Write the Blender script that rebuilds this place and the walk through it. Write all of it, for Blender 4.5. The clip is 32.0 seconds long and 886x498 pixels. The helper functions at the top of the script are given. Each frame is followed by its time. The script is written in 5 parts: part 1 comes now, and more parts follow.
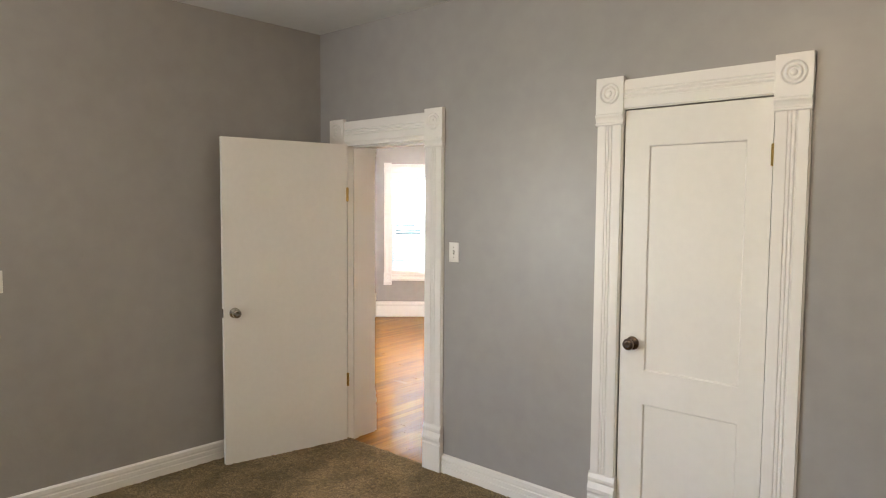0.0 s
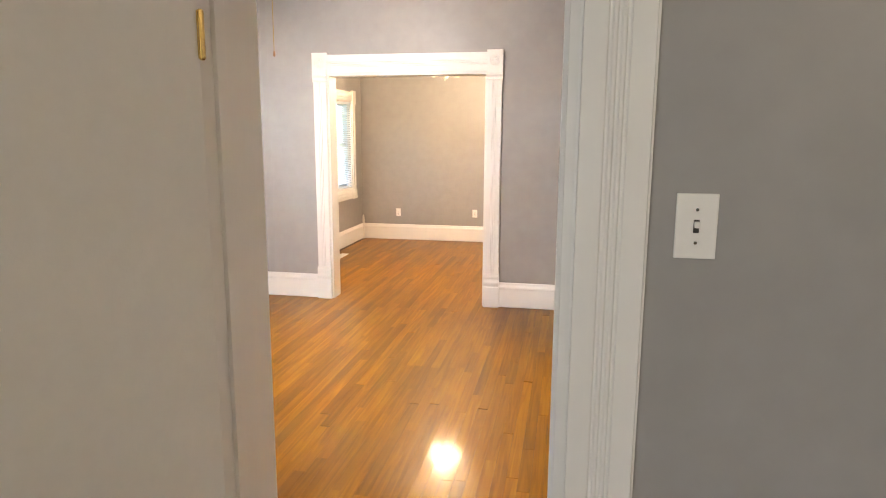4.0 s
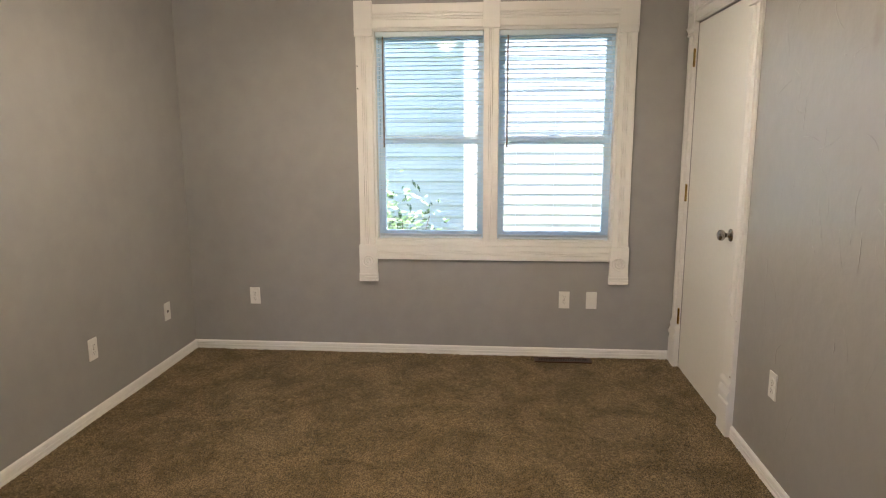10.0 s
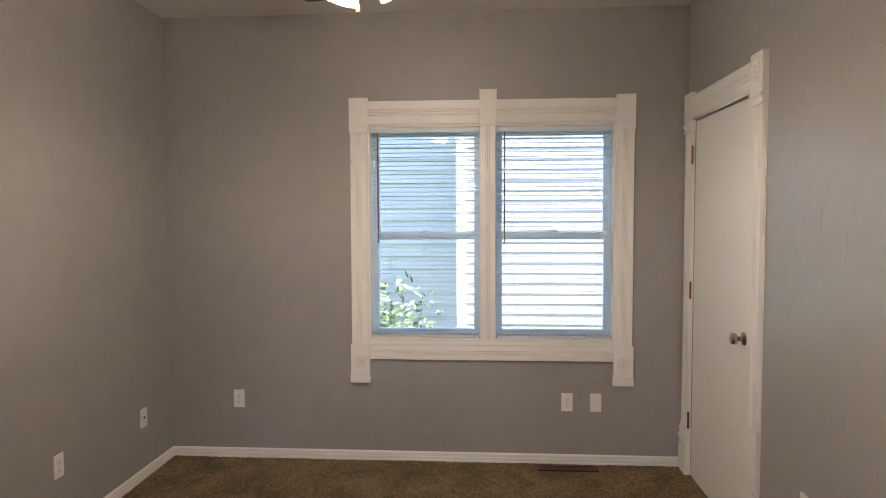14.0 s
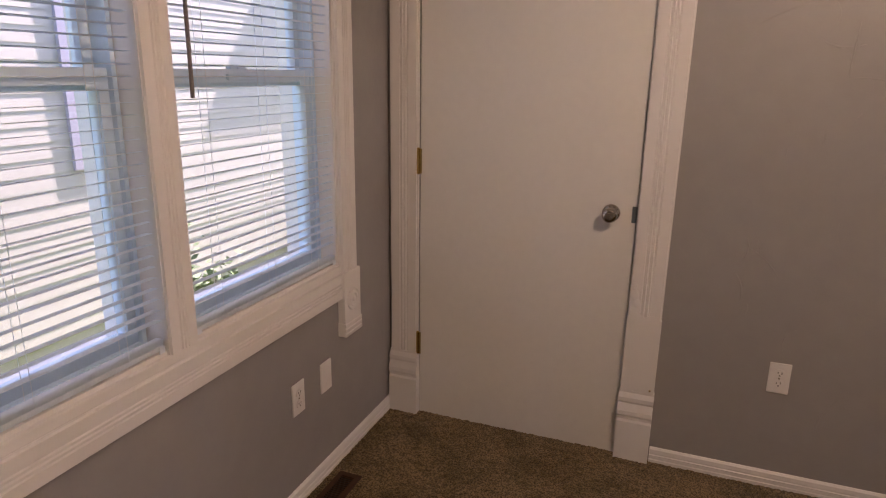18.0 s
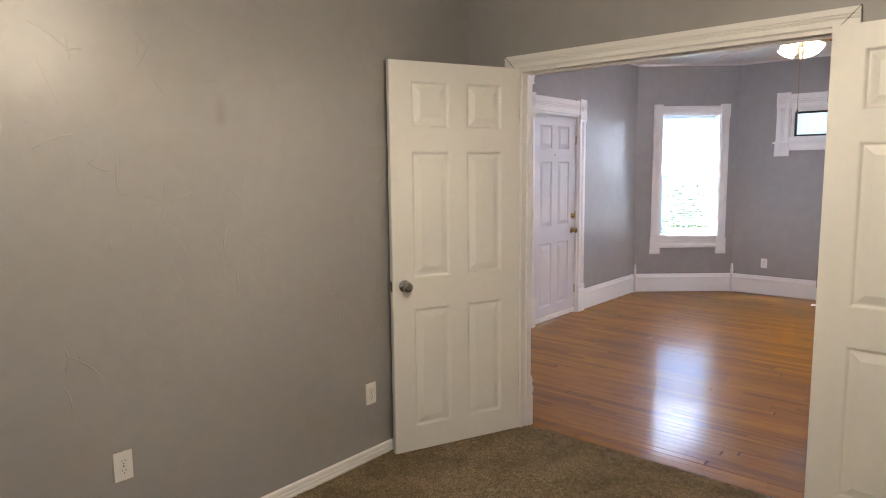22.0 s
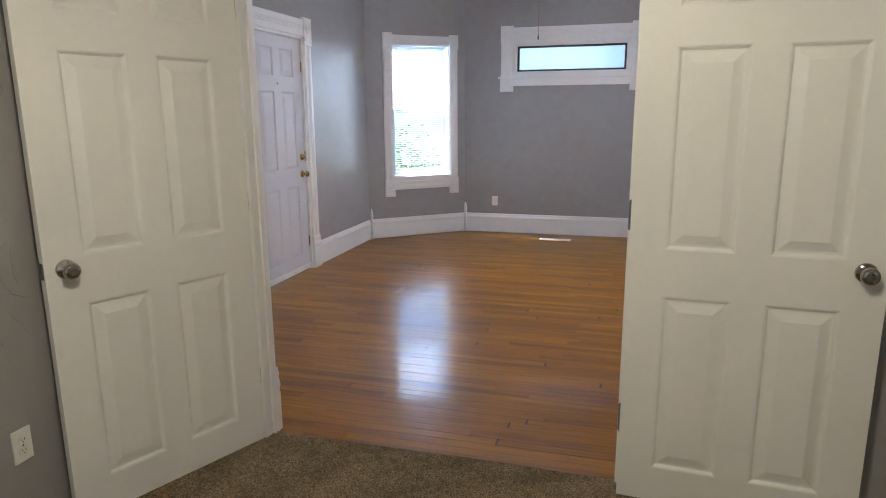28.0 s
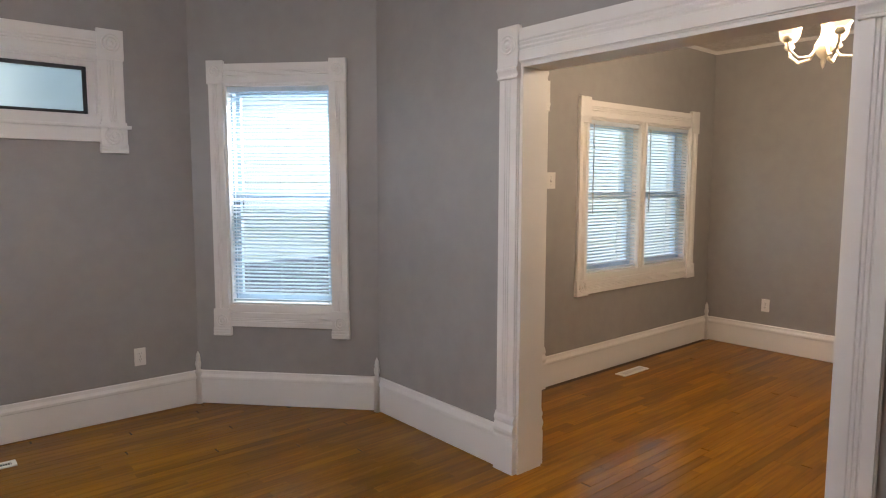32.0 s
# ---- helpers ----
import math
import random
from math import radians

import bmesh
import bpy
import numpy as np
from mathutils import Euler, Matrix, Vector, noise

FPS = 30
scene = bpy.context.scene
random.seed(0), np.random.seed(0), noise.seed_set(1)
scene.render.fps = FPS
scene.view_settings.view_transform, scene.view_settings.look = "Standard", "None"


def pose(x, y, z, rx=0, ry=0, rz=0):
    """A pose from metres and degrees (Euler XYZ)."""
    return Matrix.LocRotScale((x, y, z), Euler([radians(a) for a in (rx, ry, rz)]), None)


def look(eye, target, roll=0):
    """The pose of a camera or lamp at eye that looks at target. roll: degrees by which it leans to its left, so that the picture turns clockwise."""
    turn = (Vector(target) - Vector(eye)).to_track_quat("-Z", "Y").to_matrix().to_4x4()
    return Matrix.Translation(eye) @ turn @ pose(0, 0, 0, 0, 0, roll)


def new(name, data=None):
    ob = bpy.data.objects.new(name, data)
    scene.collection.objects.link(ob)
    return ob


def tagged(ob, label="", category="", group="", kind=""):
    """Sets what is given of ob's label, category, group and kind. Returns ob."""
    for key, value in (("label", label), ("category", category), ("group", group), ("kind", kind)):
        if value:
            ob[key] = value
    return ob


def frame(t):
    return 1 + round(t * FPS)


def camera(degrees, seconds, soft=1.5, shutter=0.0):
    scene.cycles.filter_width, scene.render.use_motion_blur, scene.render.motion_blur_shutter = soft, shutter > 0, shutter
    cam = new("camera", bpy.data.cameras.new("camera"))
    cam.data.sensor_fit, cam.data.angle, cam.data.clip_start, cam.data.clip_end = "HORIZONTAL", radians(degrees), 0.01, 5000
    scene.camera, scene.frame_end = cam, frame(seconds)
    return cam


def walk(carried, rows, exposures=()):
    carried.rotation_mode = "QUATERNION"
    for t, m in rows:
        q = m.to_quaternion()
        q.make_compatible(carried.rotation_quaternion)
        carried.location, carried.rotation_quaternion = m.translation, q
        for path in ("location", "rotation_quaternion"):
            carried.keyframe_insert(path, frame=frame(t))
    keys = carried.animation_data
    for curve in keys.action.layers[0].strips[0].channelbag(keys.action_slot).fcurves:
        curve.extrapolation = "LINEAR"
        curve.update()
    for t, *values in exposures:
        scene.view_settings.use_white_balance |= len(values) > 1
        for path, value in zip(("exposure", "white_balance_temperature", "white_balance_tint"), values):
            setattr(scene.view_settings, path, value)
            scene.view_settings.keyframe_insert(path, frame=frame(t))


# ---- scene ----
cam = camera(69.0, 32.0, soft=1.1)
PATH = [
    (0, (2.823, -2.943, 1.656), (1.52, -1.431, 1.525), 0.4),
    (0.5, (2.625, -2.925, 1.649), (1.276, -1.454, 1.516), 0.5),
    (1, (2.276, -2.915, 1.668), (0.911, -1.46, 1.528), 0.6),
    (1.5, (1.936, -2.791, 1.67), (0.573, -1.335, 1.521), 0.5),
    (2, (1.496, -2.569, 1.641), (0.283, -0.986, 1.486), 1.0),
    (2.5, (1.083, -2.3, 1.608), (0.151, -0.542, 1.409), 1.1),
    (3, (0.714, -1.903, 1.578), (-0.019, -0.065, 1.287), 1.0),
    (3.5, (0.383, -1.549, 1.564), (-0.147, 0.348, 1.215), 0.5),
    (5.5, (-0.128, -0.049, 1.441), (-0.005, 1.921, 1.121), 0.1),
    (6, (-0.117, 0.379, 1.406), (0.3, 2.306, 1.074), 0.0),
    (6.5, (-0.005, 0.75, 1.375), (0.724, 2.574, 1.0), 0.1),
    (7, (0.05, 1.213, 1.375), (1.182, 2.801, 0.929), 0.1),
    (7.5, (0.178, 1.565, 1.386), (1.656, 2.825, 0.911), 0.4),
    (8, (0.326, 1.829, 1.411), (2.028, 2.761, 0.926), 0.2),
    (8.5, (0.478, 2.066, 1.45), (2.312, 2.686, 0.948), 0.0),
    (9, (0.625, 2.231, 1.463), (2.523, 2.622, 0.967), -0.1),
    (9.5, (0.659, 2.336, 1.471), (2.594, 2.585, 1.03), -0.2),
    (10, (0.652, 2.398, 1.502), (2.613, 2.567, 1.151), -0.2),
    (10.5, (0.627, 2.414, 1.533), (2.605, 2.552, 1.273), -0.1),
    (11, (0.597, 2.426, 1.549), (2.587, 2.544, 1.387), -0.1),
    (11.5, (0.578, 2.413, 1.568), (2.573, 2.532, 1.491), -0.2),
    (12, (0.567, 2.432, 1.578), (2.564, 2.543, 1.563), -0.2),
    (12.5, (0.578, 2.431, 1.589), (2.574, 2.547, 1.611), -0.2),
    (13, (0.589, 2.436, 1.6), (2.586, 2.553, 1.63), -0.2),
    (13.5, (0.63, 2.455, 1.599), (2.627, 2.577, 1.592), -0.2),
    (14, (0.818, 2.461, 1.591), (2.811, 2.595, 1.487), -0.2),
    (14.5, (1.157, 2.511, 1.562), (3.143, 2.644, 1.37), -0.1),
    (16.5, (2.829, 3.323, 1.449), (4.542, 2.416, 0.958), 1.0),
    (17, (3.169, 3.407, 1.448), (4.624, 2.141, 0.918), 1.3),
    (17.5, (3.456, 3.564, 1.466), (4.539, 1.971, 0.93), 1.3),
    (18, (3.706, 3.622, 1.49), (4.394, 1.821, 0.958), 0.9),
    (18.5, (3.976, 3.638, 1.483), (4.215, 1.714, 0.993), 0.8),
    (19, (4.272, 3.619, 1.462), (4.091, 1.67, 1.049), 1.0),
    (19.5, (4.38, 3.582, 1.435), (3.775, 1.697, 1.153), 0.3),
    (20, (4.411, 3.606, 1.455), (3.516, 1.832, 1.225), -0.4),
    (20.5, (4.359, 3.681, 1.524), (3.274, 2.021, 1.263), -0.6),
    (21, (4.33, 3.684, 1.539), (3.073, 2.152, 1.272), -0.7),
    (21.5, (4.317, 3.692, 1.559), (2.916, 2.291, 1.288), -0.6),
    (22, (4.31, 3.709, 1.568), (2.805, 2.415, 1.325), -0.6),
    (22.5, (4.298, 3.721, 1.569), (2.706, 2.529, 1.36), -0.5),
    (23, (4.293, 3.73, 1.576), (2.636, 2.626, 1.387), -0.4),
    (23.5, (4.284, 3.749, 1.581), (2.581, 2.716, 1.397), -0.3),
    (24, (4.269, 3.758, 1.583), (2.523, 2.801, 1.399), -0.2),
    (24.5, (4.257, 3.765, 1.586), (2.475, 2.877, 1.401), -0.2),
    (25, (4.244, 3.77, 1.583), (2.432, 2.942, 1.399), -0.2),
    (25.5, (4.226, 3.767, 1.56), (2.395, 2.986, 1.373), -0.2),
    (26, (4.229, 3.754, 1.52), (2.383, 3.019, 1.295), -0.3),
    (26.5, (4.186, 3.74, 1.48), (2.34, 3.035, 1.167), -0.4),
    (28.5, (3.157, 2.852, 1.461), (1.251, 2.425, 1.033), -0.4),
    (29, (2.717, 2.617, 1.478), (0.772, 2.367, 1.085), -0.5),
    (29.5, (2.35, 2.454, 1.522), (0.381, 2.352, 1.189), -0.6),
    (30, (1.934, 2.35, 1.552), (-0.048, 2.422, 1.295), -0.7),
    (30.5, (1.527, 2.258, 1.546), (-0.446, 2.504, 1.335), -0.6),
    (31, (1.091, 2.199, 1.529), (-0.816, 2.768, 1.325), -0.5),
    (31.3, (0.835, 2.188, 1.529), (-0.993, 2.974, 1.321), -0.1),
    (31.5, (0.615, 2.161, 1.526), (-1.13, 3.115, 1.318), -0.0),
    (32, (0.174, 2.136, 1.502), (-1.343, 3.424, 1.302), 0.1),
]
EXPOSURES = [(0.0, 4.32, 7150, 14), (1.0, 4.43, 7200, 14), (2.0, 4.57, 7450, 14), (3.0, 3.98, 7900, 15), (3.5, 3.98, 7700, 15), (5.5, 3.62, 5700, 9), (6.0, 3.60, 5700, 8), (7.0, 4.03, 5600, 5), (8.0, 3.76, 5850, 6), (9.0, 3.54, 5800, 13), (10.0, 3.06, 6000, 18), (11.0, 2.88, 5950, 22), (12.0, 2.80, 6000, 24), (14.0, 2.74, 5950, 24), (16.5, 2.02, 6250, 34), (17.0, 1.96, 6300, 36), (18.0, 2.20, 6700, 41), (19.0, 2.72, 6850, 36), (20.0, 3.33, 6050, 31), (21.0, 3.20, 5800, 24), (23.0, 2.93, 5950, 14), (26.5, 2.95, 5600, 10), (29.0, 2.60, 5500, 12), (30.0, 2.58, 5600, 10), (31.0, 2.54, 6200, 13), (32.0, 2.44, 6450, 14)]
walk(cam, [(t, look(eye, target, roll)) for t, eye, target, roll in PATH], EXPOSURES)


# ---- world, sun, exposure ----
world = bpy.data.worlds.new("world")
scene.world = world
world.use_nodes = True
wn, wl = world.node_tree.nodes, world.node_tree.links
sky = wn.new("ShaderNodeTexSky")
sky.sky_type, sky.sun_disc = "NISHITA", False
sky.sun_elevation, sky.sun_rotation = radians(54), radians(190)
wl.new(sky.outputs[0], wn["Background"].inputs[0])
wn["Background"].inputs[1].default_value = 0.15


def lamp(name, kind, m, energy, colour=(1, 1, 1), **extra):
    d = bpy.data.lights.new(name, kind)
    d.energy, d.color = energy, colour
    ob = new(name, d)
    ob.matrix_world = m
    if kind == "AREA":
        d.shape, d.size, d.size_y = "RECTANGLE", extra["w"], extra["h"]
    if kind == "POINT":
        d.shadow_soft_size = extra["r"]
    if kind == "SPOT":
        d.shadow_soft_size, d.spot_size, d.spot_blend = extra["r"], radians(179), 0.4
    if kind == "SUN":
        d.angle = radians(0.6)
    return ob


az, el = radians(190), radians(54)
SUN_DIR = Vector((math.sin(az) * math.cos(el), math.cos(az) * math.cos(el), math.sin(el)))
lamp("sun", "SUN", look(SUN_DIR * 30, (0, 0, 0)), 5.0, (1, 0.95, 0.88))
# bulbs of the fixtures
lamp("bedroom_fan_bulbs", "POINT", pose(3.04, 2.90, 2.39), 4.8, (1, 0.82, 0.52), r=0.09)
# the glass bells throw most of their light down and sideways
lamp("bedroom_fan_downlight", "SPOT", pose(3.04, 2.90, 2.36), 6.6, (1, 0.82, 0.52), r=0.09)
lamp("living_fan_bulbs", "POINT", pose(-1.57, 2.435, 2.47), 5.8, (0.99, 0.95, 1.0), r=0.09)
lamp("living_fan_downlight", "SPOT", pose(-1.57, 2.435, 2.44), 3.4, (0.99, 0.95, 1.0), r=0.09)
lamp("dining_bulbs", "POINT", pose(-1.25, 6.10, 2.38), 12.3, (1, 0.76, 0.52), r=0.16)
lamp("first_bedroom_bulbs", "POINT", pose(1.9, -2.5, 2.70), 2.8, (1, 0.80, 0.58), r=0.12)


# lamps added to stand in for daylight at the windows
lamp("added_daylight", "AREA", look((-4.02, 0.62, 1.83), (0.0, 4.2, 1.1)), 2.2, (0.86, 0.93, 1.0), w=0.6, h=0.7)
# hung out of sight above the bay window to brighten slats and floor
lamp("added_daylight", "AREA", look((-4.05, 4.377, 2.43), (-3.0, 3.2, 0.2)), 13.0, (0.88, 0.94, 1.0), w=0.7, h=0.4)
# in an unseen side-wall opening, added to light the door wall
lamp("added_daylight", "AREA", look((-1.10, -3.78, 1.5), (2.2, -1.6, 1.3)), 4.2, (0.80, 0.90, 1.0), w=1.1, h=1.2)


# ---- materials ----
def surface(name, colour, rough=0.5, metal=0.0, var=0.06, scales=(2.5, 60.0), bump=0.0, bump_scale=200.0, tint=None, rough_var=0.08, random_var=0.0, relief=0.004, swirl=0.0):
    """A painted or natural surface with variation at two scales, in metres."""
    m = bpy.data.materials.new(name)
    m.use_nodes = True
    n, l = m.node_tree.nodes, m.node_tree.links
    b = n["Principled BSDF"]
    b.inputs["Metallic"].default_value = metal
    tc = n.new("ShaderNodeNewGeometry")
    big, fine = n.new("ShaderNodeTexNoise"), n.new("ShaderNodeTexNoise")
    for t, s in ((big, scales[0]), (fine, scales[1])):
        t.inputs["Scale"].default_value, t.inputs["Detail"].default_value = s, 4
        l.new(tc.outputs["Position"], t.inputs["Vector"])
    add = n.new("ShaderNodeMath")
    add.operation = "ADD"
    l.new(big.outputs[0], add.inputs[0])
    l.new(fine.outputs[0], add.inputs[1])
    ramp = n.new("ShaderNodeMapRange")
    ramp.inputs[1].default_value, ramp.inputs[2].default_value = 0.55, 1.45
    ramp.inputs[3].default_value, ramp.inputs[4].default_value = 0, 1
    l.new(add.outputs[0], ramp.inputs[0])
    mix = n.new("ShaderNodeMix")
    mix.data_type = "RGBA"
    lo = [c * (1 - var) for c in colour]
    hi = [min(1, c * (1 + var)) for c in (tint or colour)]
    mix.inputs[6].default_value, mix.inputs[7].default_value = (*lo, 1), (*hi, 1)
    l.new(ramp.outputs[0], mix.inputs[0])
    out = mix.outputs[2]
    if random_var:
        info = n.new("ShaderNodeObjectInfo")
        hsv = n.new("ShaderNodeHueSaturation")
        r2 = n.new("ShaderNodeMapRange")
        r2.inputs[3].default_value, r2.inputs[4].default_value = 1 - random_var, 1 + random_var
        l.new(info.outputs["Random"], r2.inputs[0])
        l.new(r2.outputs[0], hsv.inputs["Value"])
        l.new(out, hsv.inputs["Color"])
        out = hsv.outputs[0]
    l.new(out, b.inputs["Base Color"])
    rr = n.new("ShaderNodeMapRange")
    rr.inputs[3].default_value, rr.inputs[4].default_value = max(0.02, rough - rough_var), min(1, rough + rough_var)
    l.new(big.outputs[0], rr.inputs[0])
    l.new(rr.outputs[0], b.inputs["Roughness"])
    if bump:
        bt = n.new("ShaderNodeTexNoise")
        bt.inputs["Scale"].default_value, bt.inputs["Detail"].default_value = bump_scale, 3
        l.new(tc.outputs["Position"], bt.inputs["Vector"])
        bn = n.new("ShaderNodeBump")
        bt.inputs["Distortion"].default_value = swirl
        bn.inputs["Strength"].default_value, bn.inputs["Distance"].default_value = bump, relief
        l.new(bt.outputs[0], bn.inputs["Height"])
        l.new(bn.outputs[0], b.inputs["Normal"])
    return m


def glowing(name, colour, strength):
    m = bpy.data.materials.new(name)
    m.use_nodes = True
    b = m.node_tree.nodes["Principled BSDF"]
    b.inputs["Base Color"].default_value = (*colour, 1)
    b.inputs["Emission Color"].default_value = (*colour, 1)
    b.inputs["Emission Strength"].default_value = strength
    return m


def glass(name, rough=0.0, colour=(0.95, 0.98, 1)):
    m = bpy.data.materials.new(name)
    m.use_nodes = True
    b = m.node_tree.nodes["Principled BSDF"]
    b.inputs["Base Color"].default_value = (*colour, 1)
    b.inputs["Roughness"].default_value = rough
    b.inputs["Transmission Weight"].default_value = 1
    b.inputs["IOR"].default_value = 1.45
    return m


WALL = surface("wall_paint", (0.334, 0.325, 0.317), 0.40, rough_var=0.05, var=0.085, scales=(1.3, 9), bump=0.18, bump_scale=34)
WALL_ROUGH = surface("trowelled_wall_paint", (0.344, 0.335, 0.327), 0.345, rough_var=0.03, var=0.06, scales=(2.2, 13), bump=0.48, bump_scale=15)


def stain(m, at, size, colour):
    """A smudge of dirt round one spot, laid over a surface's colour."""
    n, l = m.node_tree.nodes, m.node_tree.links
    b = n["Principled BSDF"]
    old = b.inputs["Base Color"].links[0].from_socket
    geo, sc = n.new("ShaderNodeNewGeometry"), n.new("ShaderNodeVectorMath")
    sc.operation, sc.inputs[1].default_value = "SUBTRACT", at
    l.new(geo.outputs["Position"], sc.inputs[0])
    dv = n.new("ShaderNodeVectorMath")
    dv.operation, dv.inputs[1].default_value = "DIVIDE", size
    l.new(sc.outputs[0], dv.inputs[0])
    ln = n.new("ShaderNodeVectorMath")
    ln.operation = "LENGTH"
    l.new(dv.outputs[0], ln.inputs[0])
    noise = n.new("ShaderNodeTexNoise")
    noise.inputs["Scale"].default_value = 25
    l.new(geo.outputs["Position"], noise.inputs["Vector"])
    ad = n.new("ShaderNodeMath")
    l.new(ln.outputs["Value"], ad.inputs[0])
    l.new(noise.outputs[0], ad.inputs[1])
    r = n.new("ShaderNodeMapRange")
    r.inputs[1].default_value, r.inputs[2].default_value, r.inputs[3].default_value, r.inputs[4].default_value = 0.6, 1.5, 0.24, 0.0
    l.new(ad.outputs[0], r.inputs[0])
    mx = n.new("ShaderNodeMix")
    mx.data_type = "RGBA"
    mx.inputs[7].default_value = (*colour, 1)
    l.new(r.outputs[0], mx.inputs[0])
    l.new(old, mx.inputs[6])
    l.new(mx.outputs[2], b.inputs["Base Color"])


WALL_ROUGH.node_tree.nodes["Principled BSDF"].inputs["Specular IOR Level"].default_value = 0.7
stain(WALL_ROUGH, (2.842, 1.235, 1.816), (0.035, 0.1, 0.085), (0.17, 0.10, 0.06))
CEIL = surface("ceiling_paint", (0.66, 0.655, 0.64), 0.8, var=0.04, scales=(1.2, 14), bump=0.2, bump_scale=60)
CEIL_ROUGH = surface("stomped_ceiling", (0.76, 0.75, 0.73), 0.75, var=0.16, scales=(22, 60), bump=1.0, bump_scale=15, relief=0.03, swirl=2.2)
WHITE = surface("white_trim_paint", (0.80, 0.79, 0.77), 0.38, var=0.02, scales=(1.5, 9))
DOORW = surface("white_door_paint", (0.79, 0.78, 0.75), 0.375, var=0.03, scales=(2, 30), bump=0.06, bump_scale=160)
DOORG = surface("pale_grey_door_paint", (0.62, 0.62, 0.65), 0.38, var=0.03, scales=(2, 30), bump=0.05, bump_scale=160)
# white vinyl and slats; the blue cast of daylight is mixed into both colours
VINYL = surface("white_vinyl_daylight_tint", (0.64, 0.80, 0.93), 0.38, var=0.02)
SLAT = surface("blind_slat_daylight_tint", (0.76, 0.85, 0.92), 0.4, var=0.02)


def translucent(m, amount, colour):
    """Thin plastic that lets part of the light through."""
    n, l = m.node_tree.nodes, m.node_tree.links
    mix, tr = n.new("ShaderNodeMixShader"), n.new("ShaderNodeBsdfTranslucent")
    tr.inputs["Color"].default_value = (*colour, 1)
    mix.inputs[0].default_value = amount
    l.new(n["Principled BSDF"].outputs[0], mix.inputs[1])
    l.new(tr.outputs[0], mix.inputs[2])
    l.new(mix.outputs[0], n["Material Output"].inputs["Surface"])


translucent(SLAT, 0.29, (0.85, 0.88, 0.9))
PLATE = surface("cover_plate_plastic", (0.82, 0.81, 0.78), 0.38, var=0.02)
NICKEL = surface("satin_nickel", (0.45, 0.42, 0.38), 0.09, 1.0, var=0.05, rough_var=0.03)
BRASS = surface("brass", (0.62, 0.44, 0.16), 0.17, 1.0, var=0.12)
DARKMETAL = surface("dark_steel", (0.15, 0.18, 0.20), 0.45, 0.6, var=0.15)
BRONZE = surface("bronze", (0.035, 0.025, 0.02), 0.4, 0.5, var=0.15)
BLACK = surface("black_frame", (0.012, 0.012, 0.014), 0.4, var=0.1)
DARK = surface("dark_slot", (0.02, 0.018, 0.016), 0.6, var=0.1)
GLASS = glass("clear_glass")
FROST = glass("frosted_glass", 0.5, (0.30, 0.33, 0.33))


# ---- mesh helpers ----
def part(name, bm, material, parent=None, label="", smooth=False):
    me = bpy.data.meshes.new(name)
    bmesh.ops.recalc_face_normals(bm, faces=bm.faces)
    bm.to_mesh(me)
    bm.free()
    me.materials.append(material)
    if smooth:
        me.shade_smooth()
    ob = new(name, me)
    ob.parent = parent
    if label:
        ob["label"] = label
    return ob


def share(name, me, parent, m):
    ob = new(name, me)
    ob.parent = parent
    ob.matrix_basis = m
    return ob


def root(name, m, label, category, group="", kind=""):
    ob = new(name)
    ob.empty_display_size = 0.1
    ob.matrix_basis = m
    return tagged(ob, label, category, group, kind)


def box(bm, x0, y0, z0, x1, y1, z1, bevel=0.0):
    v = [bm.verts.new(p) for p in ((x0, y0, z0), (x1, y0, z0), (x1, y1, z0), (x0, y1, z0), (x0, y0, z1), (x1, y0, z1), (x1, y1, z1), (x0, y1, z1))]
    f = [bm.faces.new([v[i] for i in q]) for q in ((3, 2, 1, 0), (4, 5, 6, 7), (0, 1, 5, 4), (1, 2, 6, 5), (2, 3, 7, 6), (3, 0, 4, 7))]
    if bevel:
        es = {e for q in f for e in q.edges}
        bmesh.ops.bevel(bm, geom=list(es), offset=bevel, segments=2, affect="EDGES", profile=0.6)
    return bm


def boxed(*a, bevel=0.0):
    return box(bmesh.new(), *a, bevel=bevel)


def prism(profile, a, b, axis="x", bm=None):
    """A closed profile swept straight. axis x: profile is (y, z); axis z: profile is (x, y)."""
    bm = bm or bmesh.new()
    put = (lambda u, v, s: (s, u, v)) if axis == "x" else (lambda u, v, s: (u, v, s))
    r0 = [bm.verts.new(put(u, v, a)) for u, v in profile]
    r1 = [bm.verts.new(put(u, v, b)) for u, v in profile]
    n = len(profile)
    for i in range(n):
        bm.faces.new((r0[i], r0[(i + 1) % n], r1[(i + 1) % n], r1[i]))
    bm.faces.new(r0[::-1])
    bm.faces.new(r1)
    return bm


def lathe(profile, seg=24, m=None, bm=None):
    """Profile of (radius, height) turned round z, then moved by m."""
    bm = bm or bmesh.new()
    rings = []
    for r, z in profile:
        if r < 1e-5:
            rings.append([bm.verts.new((0, 0, z))])
        else:
            rings.append([bm.verts.new((r * math.cos(2 * math.pi * i / seg), r * math.sin(2 * math.pi * i / seg), z)) for i in range(seg)])
    for p, q in zip(rings, rings[1:]):
        for i in range(seg):
            j = (i + 1) % seg
            if len(p) == 1 and len(q) == 1:
                continue
            if len(p) == 1:
                bm.faces.new((p[0], q[i], q[j]))
            elif len(q) == 1:
                bm.faces.new((p[i], p[j], q[0]))
            else:
                bm.faces.new((p[i], p[j], q[j], q[i]))
    if m is not None:
        for ring in rings:
            for v in ring:
                v.co = m @ v.co
    return bm


